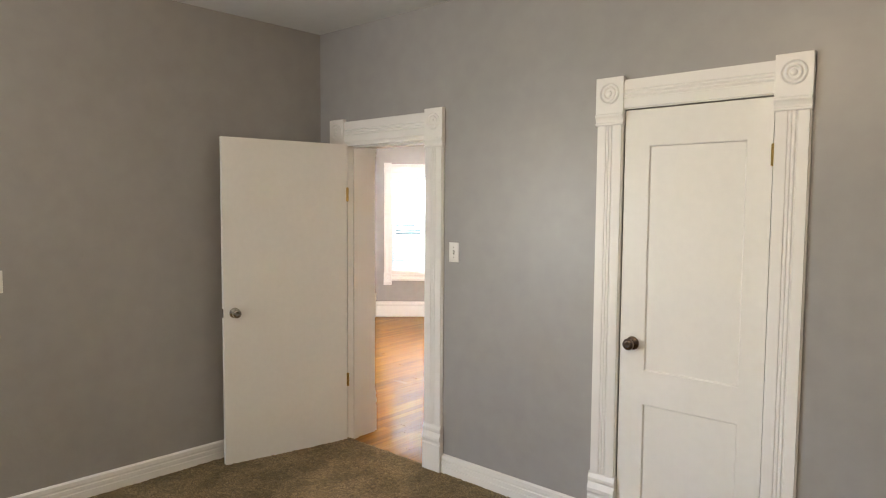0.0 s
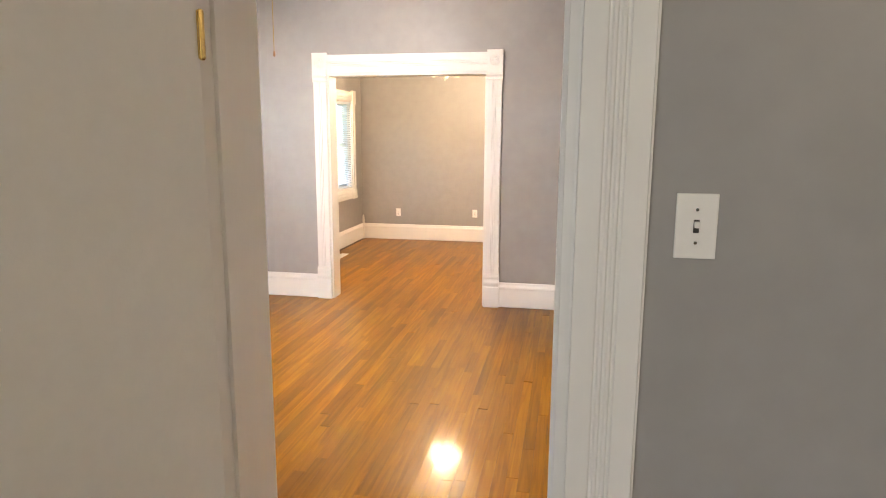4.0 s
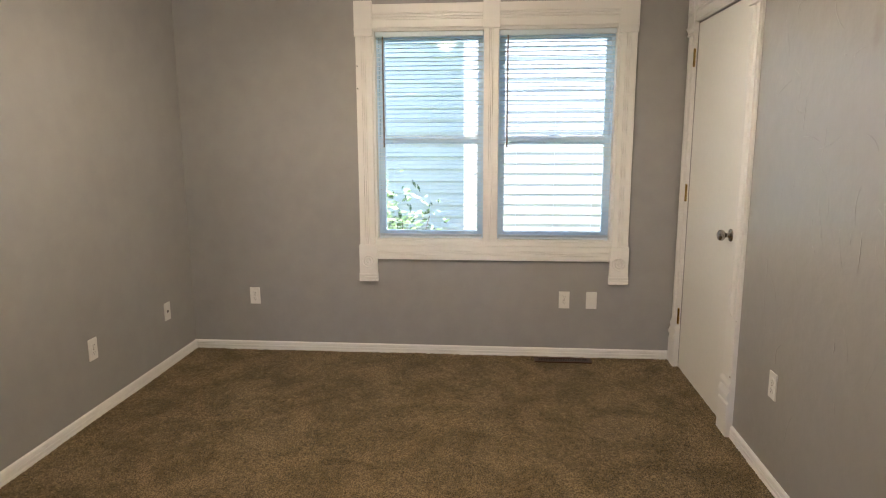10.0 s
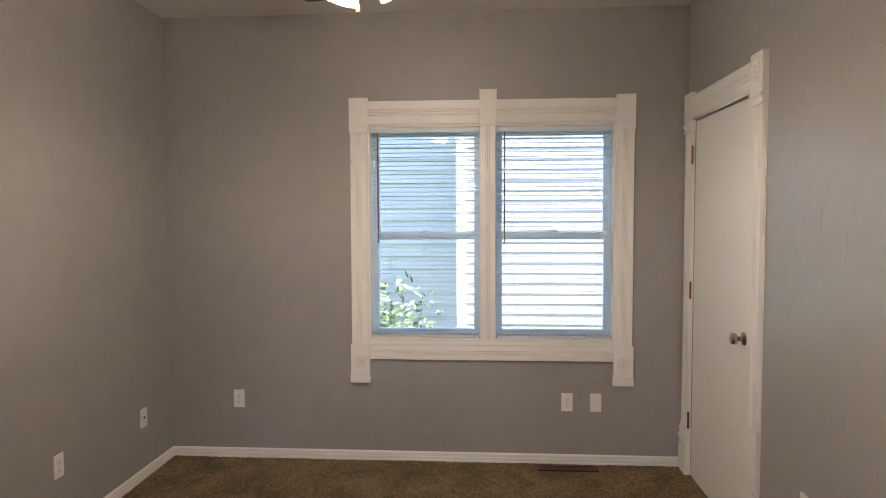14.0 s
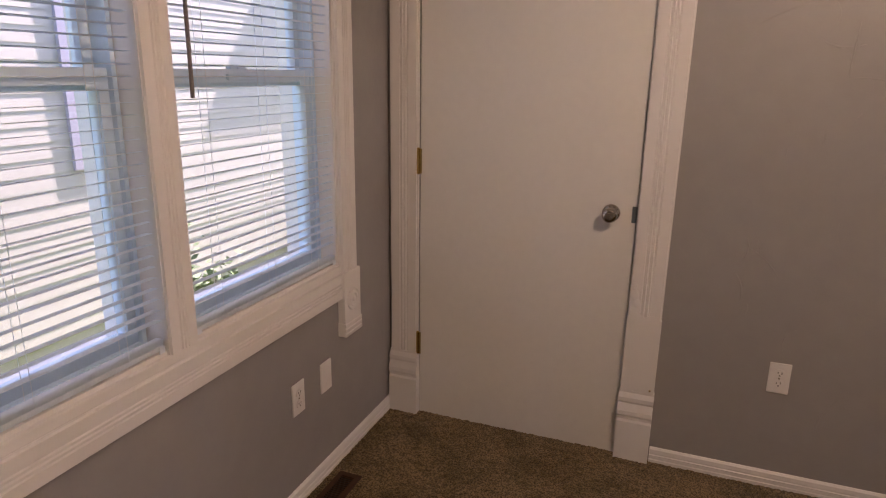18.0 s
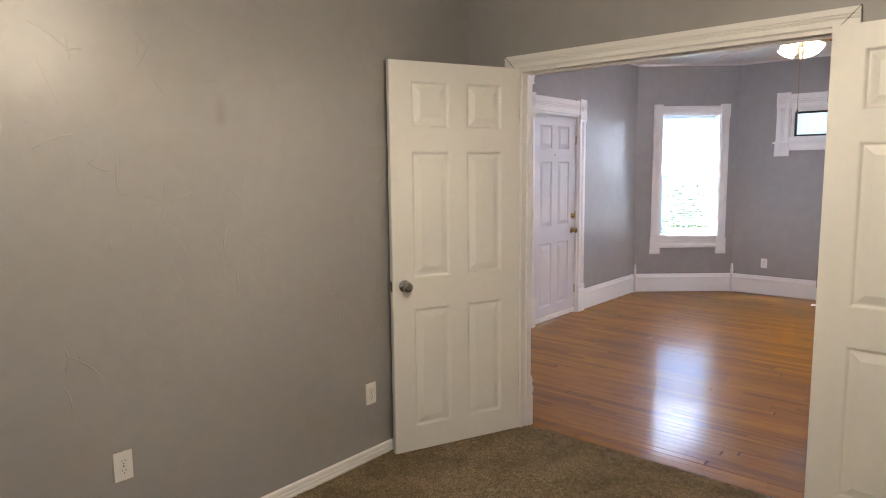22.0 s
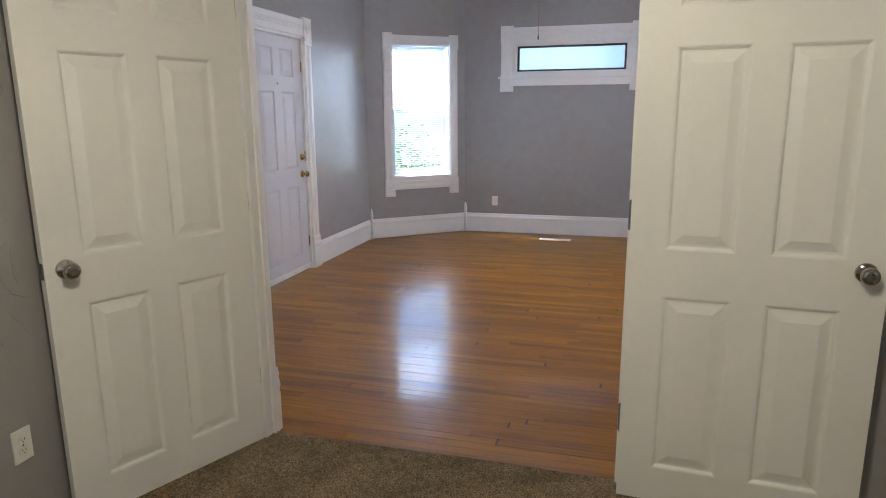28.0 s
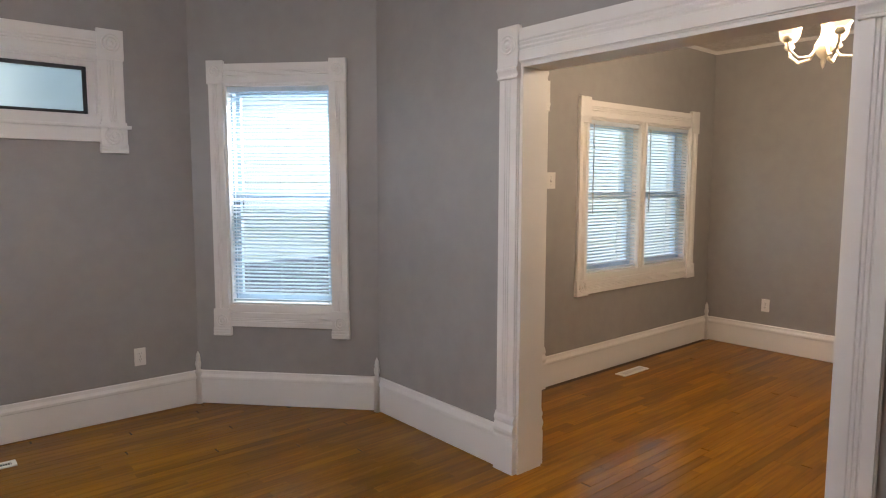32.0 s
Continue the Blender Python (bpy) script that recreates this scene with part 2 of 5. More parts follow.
def tube(points, radius, seg=8, bm=None):
    """A round bar along points."""
    bm = bm or bmesh.new()
    pts = [Vector(p) for p in points]
    rings = []
    for i, p in enumerate(pts):
        d = (pts[min(i + 1, len(pts) - 1)] - pts[max(i - 1, 0)]).normalized()
        u = d.orthogonal().normalized() if not rings else (last - d * last.dot(d)).normalized()
        last = u
        w = d.cross(u)
        r = radius[i] if isinstance(radius, (list, tuple)) else radius
        rings.append([bm.verts.new(p + r * (math.cos(2 * math.pi * k / seg) * u + math.sin(2 * math.pi * k / seg) * w)) for k in range(seg)])
    for a, b in zip(rings, rings[1:]):
        for k in range(seg):
            bm.faces.new((a[k], a[(k + 1) % seg], b[(k + 1) % seg], b[k]))
    bm.faces.new(rings[0][::-1])
    bm.faces.new(rings[-1])
    return bm


def plate(s0, s1, z0, z1, y0, y1, openings=(), step=None):
    """A slab in the x-z plane from depth y0 to y1, with rectangular openings through it."""
    bm = bmesh.new()
    ss = sorted({s0, s1, *[v for o in openings for v in o[:2] if s0 < v < s1]})
    zs = sorted({z0, z1, *[v for o in openings for v in o[2:] if z0 < v < z1]})

    def solid(i, j):
        if not (0 <= i < len(ss) - 1 and 0 <= j < len(zs) - 1):
            return False
        s, z = (ss[i] + ss[i + 1]) / 2, (zs[j] + zs[j + 1]) / 2
        return not any(a < s < b and c < z < d for a, b, c, d in openings)

    vert = {}

    def v(s, y, z):
        k = (round(s, 5), round(y, 5), round(z, 5))
        if k not in vert:
            vert[k] = bm.verts.new(k)
        return vert[k]

    for i in range(len(ss) - 1):
        for j in range(len(zs) - 1):
            if not solid(i, j):
                continue
            a, b, c, d = ss[i], ss[i + 1], zs[j], zs[j + 1]
            bm.faces.new((v(a, y1, c), v(b, y1, c), v(b, y1, d), v(a, y1, d)))
            bm.faces.new((v(a, y0, d), v(b, y0, d), v(b, y0, c), v(a, y0, c)))
            if not solid(i - 1, j):
                bm.faces.new((v(a, y0, c), v(a, y1, c), v(a, y1, d), v(a, y0, d)))
            if not solid(i + 1, j):
                bm.faces.new((v(b, y1, c), v(b, y0, c), v(b, y0, d), v(b, y1, d)))
            if not solid(i, j - 1):
                bm.faces.new((v(a, y0, c), v(b, y0, c), v(b, y1, c), v(a, y1, c)))
            if not solid(i, j + 1):
                bm.faces.new((v(a, y1, d), v(b, y1, d), v(b, y0, d), v(a, y0, d)))
    return bm


# Frames on walls: local x runs along the wall, y points into the room, z up.
def on_wall(x, y, turn, z=0.0):
    return pose(x, y, z, 0, 0, turn)


SOUTHFACE, WESTFACE, NORTHFACE, EASTFACE = 180, 90, 0, -90


def wall(name, m, s0, s1, height, thick, openings, label, material=None):
    """Room face at local y 0; the body lies behind it."""
    ob = part(name, plate(s0, s1, -0.05, height, -thick, 0, openings), material or WALL)
    ob.matrix_basis = m
    return tagged(ob, label, "wall", kind="structure")


# ---- plan ----
XL, XB = 1.08, 1.178           # living-room face and bedroom face of the french-door wall
YN, YS = 4.515, 0.26           # living room north and south faces
BAY = [(-3.41, 0.26), (-4.21, 1.21), (-4.21, 3.66), (-3.28, 4.515)]
XE, YBS = 4.862, 1.235         # carpeted room: window wall and closet wall
YD0, YD1, XDW, XDE = 4.685, 8.115, -2.90, 1.08   # dining room
YA, XA = 0.01, -0.885          # first bedroom: door wall, side wall
HL, HB, HD, HA = 2.825, 2.85, 2.74, 2.863

FR = (1.585, 3.175, 2.13)      # french-door opening y0, y1, top
OP = (-2.04, -0.575, 2.09)     # dining opening x0, x1, top
AD = (-0.61, 0.15, 2.085)      # first bedroom door x0, x1, top
AC = (1.43, 2.10, 2.128)       # its closet door
FD = (-1.94, -1.06, 2.13)      # front door x0, x1, top
CD = (3.865, 4.725, 2.145)     # closet door in the carpeted room x0, x1, top
DD = (4.82, 5.59, 2.09)        # dining door y0, y1, top
BW = (1.666, 3.207, 0.805, 2.155)   # double window, carpeted room
DW = (6.19, 7.68, 0.80, 2.01)      # double window, dining room
TR = (1.79, 3.12, 1.905, 2.25)     # transom in the bay


def bay_frame(i):
    """Frame on one side of the bay, with its length."""
    a, b = Vector(BAY[i]), Vector(BAY[i + 1])
    d = (b - a).normalized()
    turn = math.degrees(math.atan2(d.y, d.x)) + 180
    return on_wall(b.x, b.y, turn), (b - a).length


SWM, SWL = bay_frame(0)
NWM, NWL = bay_frame(2)
SWW = (0.212, 0.934, 0.715, 2.22)  # window opening along the south-west side of the bay
NWW = (0.303, 1.018, 0.695, 2.148)

wall("wall_living_north", on_wall(0, YN, SOUTHFACE), -XL - 0.1, 3.42, HL, YD0 - YN, [(-OP[1], -OP[0], -1, OP[2])], "smooth grey painted wall with a wide cased opening")
wall("wall_living_south", on_wall(0, YS, NORTHFACE), -3.5, 1.36, HA + 0.02, YS - YA, [(AD[0], AD[1], -1, AD[2]), (FD[0], FD[1], -1, FD[2])], "grey painted wall with two doorways")
wall("wall_living_west", on_wall(BAY[1][0], 0, EASTFACE), -BAY[2][1] - 0.02, -BAY[1][1] + 0.02, HL, 0.2, [(-TR[1], -TR[0], TR[2], TR[3])], "grey painted bay wall with a high transom window")
wall("wall_bay_southwest", SWM, -0.05, SWL + 0.05, HL, 0.15, [SWW], "grey painted angled bay wall with a window")
wall("wall_bay_northwest", NWM, -0.05, NWL + 0.05, HL, 0.2, [NWW], "grey painted angled bay wall with a window")
wall("wall_french_doors", on_wall(XB, 0, EASTFACE), -YN - 0.15, -YS + 0.1, HB, XB - XL, [(-FR[1], -FR[0], -1, FR[2])], "grey painted partition with a double-door opening")
wall("wall_east", on_wall(XE, 0, WESTFACE), YBS - 0.15, YN + 0.17, HB, 0.2, [BW], "grey painted wall with a double window")
wall_closet = wall("wall_closet", on_wall(0, YBS, NORTHFACE), XB - 0.02, XE + 0.1, HB, 0.12, [(CD[0], CD[1], -1, CD[2])], "textured grey painted wall with a closet door", WALL_ROUGH)
wall("wall_bedroom_north", on_wall(0, YN, SOUTHFACE), -XE - 0.1, -XB + 0.02, HB, 0.17, [], "grey painted wall with outlets")
wall("wall_dining_west", on_wall(XDW, 0, EASTFACE), -YD1 - 0.1, -YD0 + 0.1, HD, 0.2, [(-DD[1], -DD[0], -1, DD[2]), (-DW[1], -DW[0], DW[2], DW[3])], "grey painted dining wall with a double window and a door")
wall("wall_dining_north", on_wall(0, YD1, SOUTHFACE), -XDE - 0.1, -XDW + 0.1, HD, 0.2, [], "grey painted dining room wall")
wall("wall_dining_east", on_wall(XDE, 0, WESTFACE), YD0 - 0.1, YD1 + 0.1, HD, 0.15, [], "grey painted dining room wall")
wall("wall_first_bedroom_north", on_wall(0, YA, SOUTHFACE), -4.2, -1.36, HA + 0.02, 0.15, [(-AC[1], -AC[0], -1, AC[2])], "grey painted wall with a closet door")
# the opening is unseen, cut to let the added daylight in
wall("wall_first_bedroom_west", pose(XA, YA, 0, 0, 0, -93.3), -0.1, 5.0, HA, 0.2, [(3.2, 4.4, 0.85, 2.15)], "grey painted wall beside an open door")
wall("wall_first_bedroom_south", on_wall(0, -4.6, NORTHFACE), -1.4, 4.2, HA, 0.2, [], "plain grey painted wall")
wall("wall_first_bedroom_east", on_wall(4.0, 0, WESTFACE), -4.7, 0, HA, 0.2, [], "plain grey painted wall")


def slab(name, pts, z0, z1, material, label, category):
    bm = bmesh.new()
    lo = [bm.verts.new((x, y, z0)) for x, y in pts]
    hi = [bm.verts.new((x, y, z1)) for x, y in pts]
    n = len(pts)
    bm.faces.new(lo[::-1])
    bm.faces.new(hi)
    for i in range(n):
        bm.faces.new((lo[i], lo[(i + 1) % n], hi[(i + 1) % n], hi[i]))
    return tagged(part(name, bm, material), label, category, kind="structure")


LIVING = [(XL + 0.05, YS - 0.02), (XL + 0.05, YN + 0.05), (-3.32, YN + 0.05), (-4.30, 3.70), (-4.30, 1.20), (-3.42, YS - 0.02)]
slab("ceiling_living", LIVING, HL, HL + 0.1, CEIL_ROUGH, "white ceiling with stomped plaster texture", "ceiling")
slab("ceiling_bedroom", [(XB - 0.05, YBS - 0.05), (XE + 0.1, YBS - 0.05), (XE + 0.1, YN + 0.1), (XB - 0.05, YN + 0.1)], HB, HB + 0.1, CEIL, "plain off-white painted ceiling", "ceiling")
slab("ceiling_dining", [(XDW - 0.1, YD0 - 0.1), (XDE + 0.1, YD0 - 0.1), (XDE + 0.1, YD1 + 0.1), (XDW - 0.1, YD1 + 0.1)], HD, HD + 0.1, CEIL_ROUGH, "textured white dining room ceiling", "ceiling")
slab("ceiling_first_bedroom", [(-1.4, -4.7), (4.1, -4.7), (4.1, YA + 0.1), (-1.4, YA + 0.1)], HA, HA + 0.1, CEIL, "plain white painted ceiling", "ceiling")


# unseen slab, added so its eaves keep direct sun off the west windows
slab("roof", [(-3.45, 8.65), (-3.45, 4.75), (-4.65, 3.95), (-4.65, 1.0), (-3.65, -0.2), (-1.35, -0.2), (-1.35, -5.1), (4.45, -5.1), (4.45, 0.85), (5.32, 0.85), (5.32, 5.1), (1.55, 5.1), (1.55, 8.65)], 2.99, 3.12, surface("sunshade_slab", (0.45, 0.43, 0.40), 0.7), "unseen roof slab added to shade the windows, with short eaves", "roof")


# ---- trim profiles ----
def fluted(w, d=0.022):
    """Cross-section of a fluted casing, (x, y), centred on x: two flat bands and reeding between them."""
    pts = [(-w / 2, 0), (-w / 2, d * 0.6), (-w * 0.47, d * 0.62), (-w * 0.455, d), (-w * 0.22, d)]
    for c in (-0.115, 0.0, 0.115):
        pts += [(w * (c - 0.04), d), (w * (c - 0.015), d * 0.80), (w * (c + 0.015), d * 0.80), (w * (c + 0.04), d)]
    pts += [(w * 0.22, d), (w * 0.455, d), (w * 0.47, d * 0.62), (w / 2, d * 0.6), (w / 2, 0)]
    return pts


PLINTH = [(0, 0), (0.034, 0), (0.034, 0.185), (0.028, 0.193), (0.030, 0.205), (0.037, 0.215), (0.037, 0.232), (0.025, 0.262), (0.030, 0.272), (0.030, 0.286), (0.022, 0.305), (0.022, 0.312), (0, 0.312)]
CAP = [(0, 0), (0.027, 0), (0.031, 0.004), (0.031, 0.011), (0.026, 0.015), (0.026, 0.022), (0.030, 0.034), (0.037, 0.044), (0.037, 0.052), (0.031, 0.056), (0.031, 0.061), (0, 0.061)]
BASE_TALL = [(0, 0), (0.02, 0), (0.02, 0.166), (0.026, 0.172), (0.026, 0.186), (0.016, 0.204), (0.012, 0.222), (0.004, 0.226), (0, 0.226)]
BASE_MID = [(0, 0), (0.018, 0), (0.018, 0.055), (0.013, 0.058), (0.013, 0.066), (0.018, 0.069), (0.018, 0.085), (0.013, 0.089), (0.013, 0.096), (0.017, 0.1), (0.015, 0.122), (0.004, 0.13), (0, 0.13)]
BASE_LOW = [(0, 0), (0.014, 0), (0.014, 0.026), (0.010, 0.028), (0.010, 0.033), (0.014, 0.035), (0.014, 0.046), (0.010, 0.048), (0.010, 0.053), (0.013, 0.055), (0.011, 0.069), (0.003, 0.076), (0, 0.076)]


def baseboard(m, s0, s1, profile, label="white painted baseboard along the wall"):
    ob = part("baseboard", prism(profile, s0, s1), WHITE)
    ob.matrix_basis = m @ Matrix.Translation((0, 0, 0.006))
    return tagged(ob, label, "baseboard", kind="structure")


def rosette(parent, x, z, w, h, name="rosette_block"):
    bm = boxed(x - w / 2, 0, z, x + w / 2, 0.03, z + h, bevel=0.003)
    r = min(w, h) * 0.36
    prof = [(r, 0.028), (r, 0.034), (r * 0.9, 0.037), (r * 0.78, 0.032), (r * 0.68, 0.032), (r * 0.6, 0.037), (r * 0.5, 0.038), (r * 0.4, 0.032), (r * 0.28, 0.032), (r * 0.2, 0.038), (0, 0.041)]
    lathe(prof, 20, pose(x, 0, z + h * 0.54, -90, 0, 0), bm)
    return part(name, bm, WHITE, parent)


def casing(m, s0, s1, top, w=0.13, h=0.15, plinth=True, blocks=True, label="", sides="lr", name="door_casing"):
    """Door casing round an opening from s0 to s1 with fluted legs, bullseye corner blocks and plinth blocks."""
    c = root(name, m, label or "white painted fluted door casing with bullseye corner blocks", "door casing", kind="structure")
    foot = 0.312 if plinth else 0.0
    for side, x in (("l", s0 - w / 2), ("r", s1 + w / 2)):
        if side not in sides:
            continue
        part("side_casing", prism([(x + u, v) for u, v in fluted(w)], foot, top - 0.07, "z"), WHITE, c)
        part("cap_moulding", prism([(y, top - 0.072 + z) for y, z in CAP], x - w / 2 - 0.003, x + w / 2 + 0.003), WHITE, c)
        if blocks:
            rosette(c, x, top - 0.012, w + 0.008, h + 0.03)
        if plinth:
            part("plinth_block", prism(PLINTH, x - w / 2 - 0.004, x + w / 2 + 0.004), WHITE, c)
    a = s0 if blocks else s0 - w
    b = s1 if blocks else s1 + w
    part("head_casing", prism([(v, top + h / 2 + u) for u, v in fluted(h)], a, b), WHITE, c)
    return c


def lining(m, s0, s1, top, depth, label="white painted door jamb", stop=None):
    """The jamb that lines a doorway; local y 0 is the room face, the wall lies behind."""
    c = root("door_jamb", m, label, "door jamb", kind="structure")
    t = 0.018
    part("side_jamb", boxed(s0 - 0.001, -depth - 0.004, 0, s0 + t, 0.004, top), WHITE, c)
    part("side_jamb", boxed(s1 - t, -depth - 0.004, 0, s1 + 0.001, 0.004, top), WHITE, c)
    part("head_jamb", boxed(s0 + t, -depth - 0.004, top - t, s1 - t, 0.004, top + 0.001), WHITE, c)
    if stop:
        a, b = stop
        part("door_stop", boxed(s0 + t, a, 0, s0 + t + 0.011, b, top - t, bevel=0.002), WHITE, c)
        part("door_stop", boxed(s1 - t - 0.011, a, 0, s1 - t, b, top - t, bevel=0.002), WHITE, c)
        part("door_stop", boxed(s0 + t + 0.011, a, top - t - 0.011, s1 - t - 0.011, b, top - t, bevel=0.002), WHITE, c)
    return c


# ---- doors ----
def panel(x0, x1, z0, z1, y, sgn, rings):
    """One moulded panel face: nested rectangles of (inset, depth)."""
    bm = bmesh.new()
    prev = None
    for inset, dep in rings:
        v = [bm.verts.new((x, y + sgn * dep, z)) for x, z in ((x0 + inset, z0 + inset), (x1 - inset, z0 + inset), (x1 - inset, z1 - inset), (x0 + inset, z1 - inset))]
        if prev:
            for i in range(4):
                bm.faces.new((prev[i], prev[(i + 1) % 4], v[(i + 1) % 4], v[i]))
        prev = v
    bm.faces.new(prev)
    return bm


RAISED = [(0, 0), (0.006, -0.002), (0.014, -0.010), (0.022, -0.010), (0.030, -0.008), (0.052, -0.001), (0.055, 0.0)]
FLATP = [(0, 0), (0.003, -0.001), (0.008, -0.009)]


def knob(parent, x, z, y, sgn, material, label=""):
    k = 1.0
    prof = [(0, 0), (0.032, 0), (0.033, 0.004), (0.028, 0.009), (0.012, 0.012), (0.011, 0.028), (0.018, 0.033), (0.026, 0.040), (0.0285, 0.050), (0.026, 0.060), (0.016, 0.066), (0.013, 0.0655), (0, 0.0665)]
    bm = lathe(prof, 24, pose(x, y, z, -90 * sgn, 0, 0))
    return part("knob", bm, material, parent, label, smooth=True)


def hinge(parent, x, y, z, material, h=0.09, wide=0.03, label=""):
    bm = lathe([(0, -h / 2 - 0.004), (0.004, -h / 2 - 0.003), (0.0065, -h / 2), (0.0065, h / 2), (0.004, h / 2 + 0.003), (0, h / 2 + 0.004)], 10, pose(x, y, z))
    box(bm, x - wide, y - 0.002, z - h / 2, x + wide, y + 0.001, z + h / 2, bevel=0.0008)
    return part("hinge", bm, material, parent, label)


def edge_hinge(parent, z, back, reach, material, h=0.1):
    """A hinge whose plates lie on the leaf's edge and on the jamb beside it; back: local y of the pin."""
    bm = lathe([(0, -h / 2 - 0.005), (0.004, -h / 2 - 0.004), (0.0065, -h / 2), (0.0065, h / 2), (0.004, h / 2 + 0.004), (0, h / 2 + 0.005)], 10, pose(-0.004, back, z))
    rad, arc = 0.014, [math.pi / 2 * i / 5 for i in range(6)]
    edge = [(back, -h / 2), *[(back + reach - math.copysign(rad * (1 - math.sin(q)), reach), -h / 2 + rad * (1 - math.cos(q))) for q in arc]]
    edge += [(y, -v) for y, v in reversed(edge)]
    near, far = [bm.verts.new((-0.004, y, z + v)) for y, v in edge], [bm.verts.new((-0.001, y, z + v)) for y, v in edge]
    bm.faces.new(near)
    bm.faces.new(far[::-1])
    for i in range(len(edge)):
        bm.faces.new((near[i], near[i - 1], far[i - 1], far[i]))
    plate_ = part("hinge", bm, material, parent, "dark steel hinge")
    for k, f in ((-0.034, 0.62), (0.0, 0.78), (0.034, 0.62)):
        part("screw", lathe([(0, 0), (0.0048, 0), (0.0042, 0.0012), (0, 0.0008)], 10, pose(-0.004, back + reach * f, z + k, 0, -90, 0)), BRONZE, plate_)
    return plate_


def door(name, m, w, h, style, material, label, knob_mat=NICKEL, knob_x=None, knob_z=0.95, thick=0.036, hinge_mat=BRASS, hinges=(0.25, 1.05, 1.85), hinge_y=None, knob_both=True, group=""):
    """A leaf hung at local x 0, reaching to x w; its front is local y 0 and its back y -thick."""
    d = root(name, m, label, "door", group, "structure")
    opens = []
    if style == "six":
        st, mid = 0.115 * w / 0.76, 0.10 * w / 0.76
        cols = [(st, (w - mid) / 2), ((w + mid) / 2, w - st)]
        rows = [(0.13, 0.77), (0.93, 1.583), (1.70, 1.935)]
        k = h / 2.03
        opens = [(a, b, c * k, e * k) for a, b in cols for c, e in rows]
    if style == "two":
        opens = [(0.10, w - 0.12, 0.22, 0.70), (0.10, w - 0.12, 0.86, h - 0.17)]
    part("leaf", plate(0, w, 0, h, -thick, 0, opens), material, d)
    for a, b, c, e in opens:
        rings = RAISED if style == "six" else FLATP
        bm = panel(a, b, c, e, 0, 1, rings)
        back = panel(a, b, c, e, -thick, -1, rings)
        tmp = bpy.data.meshes.new("tmp")
        back.to_mesh(tmp)
        back.free()
        bm.from_mesh(tmp)
        bpy.data.meshes.remove(tmp)
        part("panel", bm, material, d)
    kx = w - 0.065 if knob_x is None else knob_x
    knob(d, kx, knob_z, 0, 1, knob_mat)
    if knob_both:
        knob(d, kx, knob_z, -thick, -1, knob_mat)
    part("latch_plate", boxed(w - 0.0005, -thick / 2 - 0.012, knob_z - 0.028, w + 0.0015, -thick / 2 + 0.012, knob_z + 0.028), knob_mat, d)
    for z in hinges:
        hinge(d, -0.003, 0.004 if hinge_y is None else hinge_y, z, hinge_mat, 0.09, 0.009)
    return d


# first bedroom: the open slab door, hung on the left jamb and swung into the room
ANG = math.degrees(math.atan2(-0.78, -0.195))
casing(on_wall(0, YA, SOUTHFACE), -AD[1], -AD[0], AD[2], w=0.135, h=0.145)
casing(on_wall(0, YS, NORTHFACE), AD[0], AD[1], AD[2], w=0.13, h=0.145, label="white painted fluted door casing on the living room side")
lining(on_wall(0, YA, SOUTHFACE), -AD[1], -AD[0], AD[2], YS - YA, stop=(-0.085, -0.045))
door("door_first_bedroom", pose(AD[0] - 0.005, YA - 0.012, 0.015, 0, 0, ANG) @ Matrix.Translation((0, 0.036, 0)), 0.845, 2.06, "flat", DOORW, "plain white slab door standing open against the wall", hinges=(0.43, 1.72), knob_z=0.97)
# its closet
casing(on_wall(0, YA, SOUTHFACE), -AC[1], -AC[0], AC[2], w=0.135, h=0.14, label="white painted fluted closet casing with bullseye corner blocks")
door("door_first_bedroom_closet", on_wall(AC[0] + 0.003, YA - 0.002, 180, 0.012) @ Matrix.Translation((-(AC[1] - AC[0]) + 0.009, 0, 0)), AC[1] - AC[0] - 0.013, AC[2] - 0.018, "two", DOORW, "white two-panel closet door with a dark knob, closed", knob_mat=surface("antique_bronze", (0.16, 0.12, 0.10), 0.2, 1.0), knob_z=0.99, hinges=(0.3, 1.87))


def closet(name, m, s0, s1, depth, height, label):
    """Unseen walls and lid added behind a closet door against light leaks; local y points into the room."""
    c = root(name, m, label, "closet", kind="structure")
    part("back_wall", boxed(s0 - 0.3, -depth - 0.05, -0.05, s1 + 0.3, -depth, height), WALL, c)
    part("side_wall", boxed(s0 - 0.3, -depth, -0.05, s0 - 0.25, -0.125, height), WALL, c)
    part("side_wall", boxed(s1 + 0.25, -depth, -0.05, s1 + 0.3, -0.125, height), WALL, c)
    part("lid", boxed(s0 - 0.3, -depth - 0.05, height, s1 + 0.3, -0.12, height + 0.05), WALL, c)
    return c


closet("closet_first_bedroom", on_wall(0, YA - 0.026, SOUTHFACE), -AC[1], -AC[0], 0.7, 2.5, "plain grey unseen closet shell behind the panelled door")
closet("closet_bedroom", on_wall(0, YBS, NORTHFACE), CD[0], CD[1], 0.7, 2.5, "plain grey unseen closet shell behind the slab door")
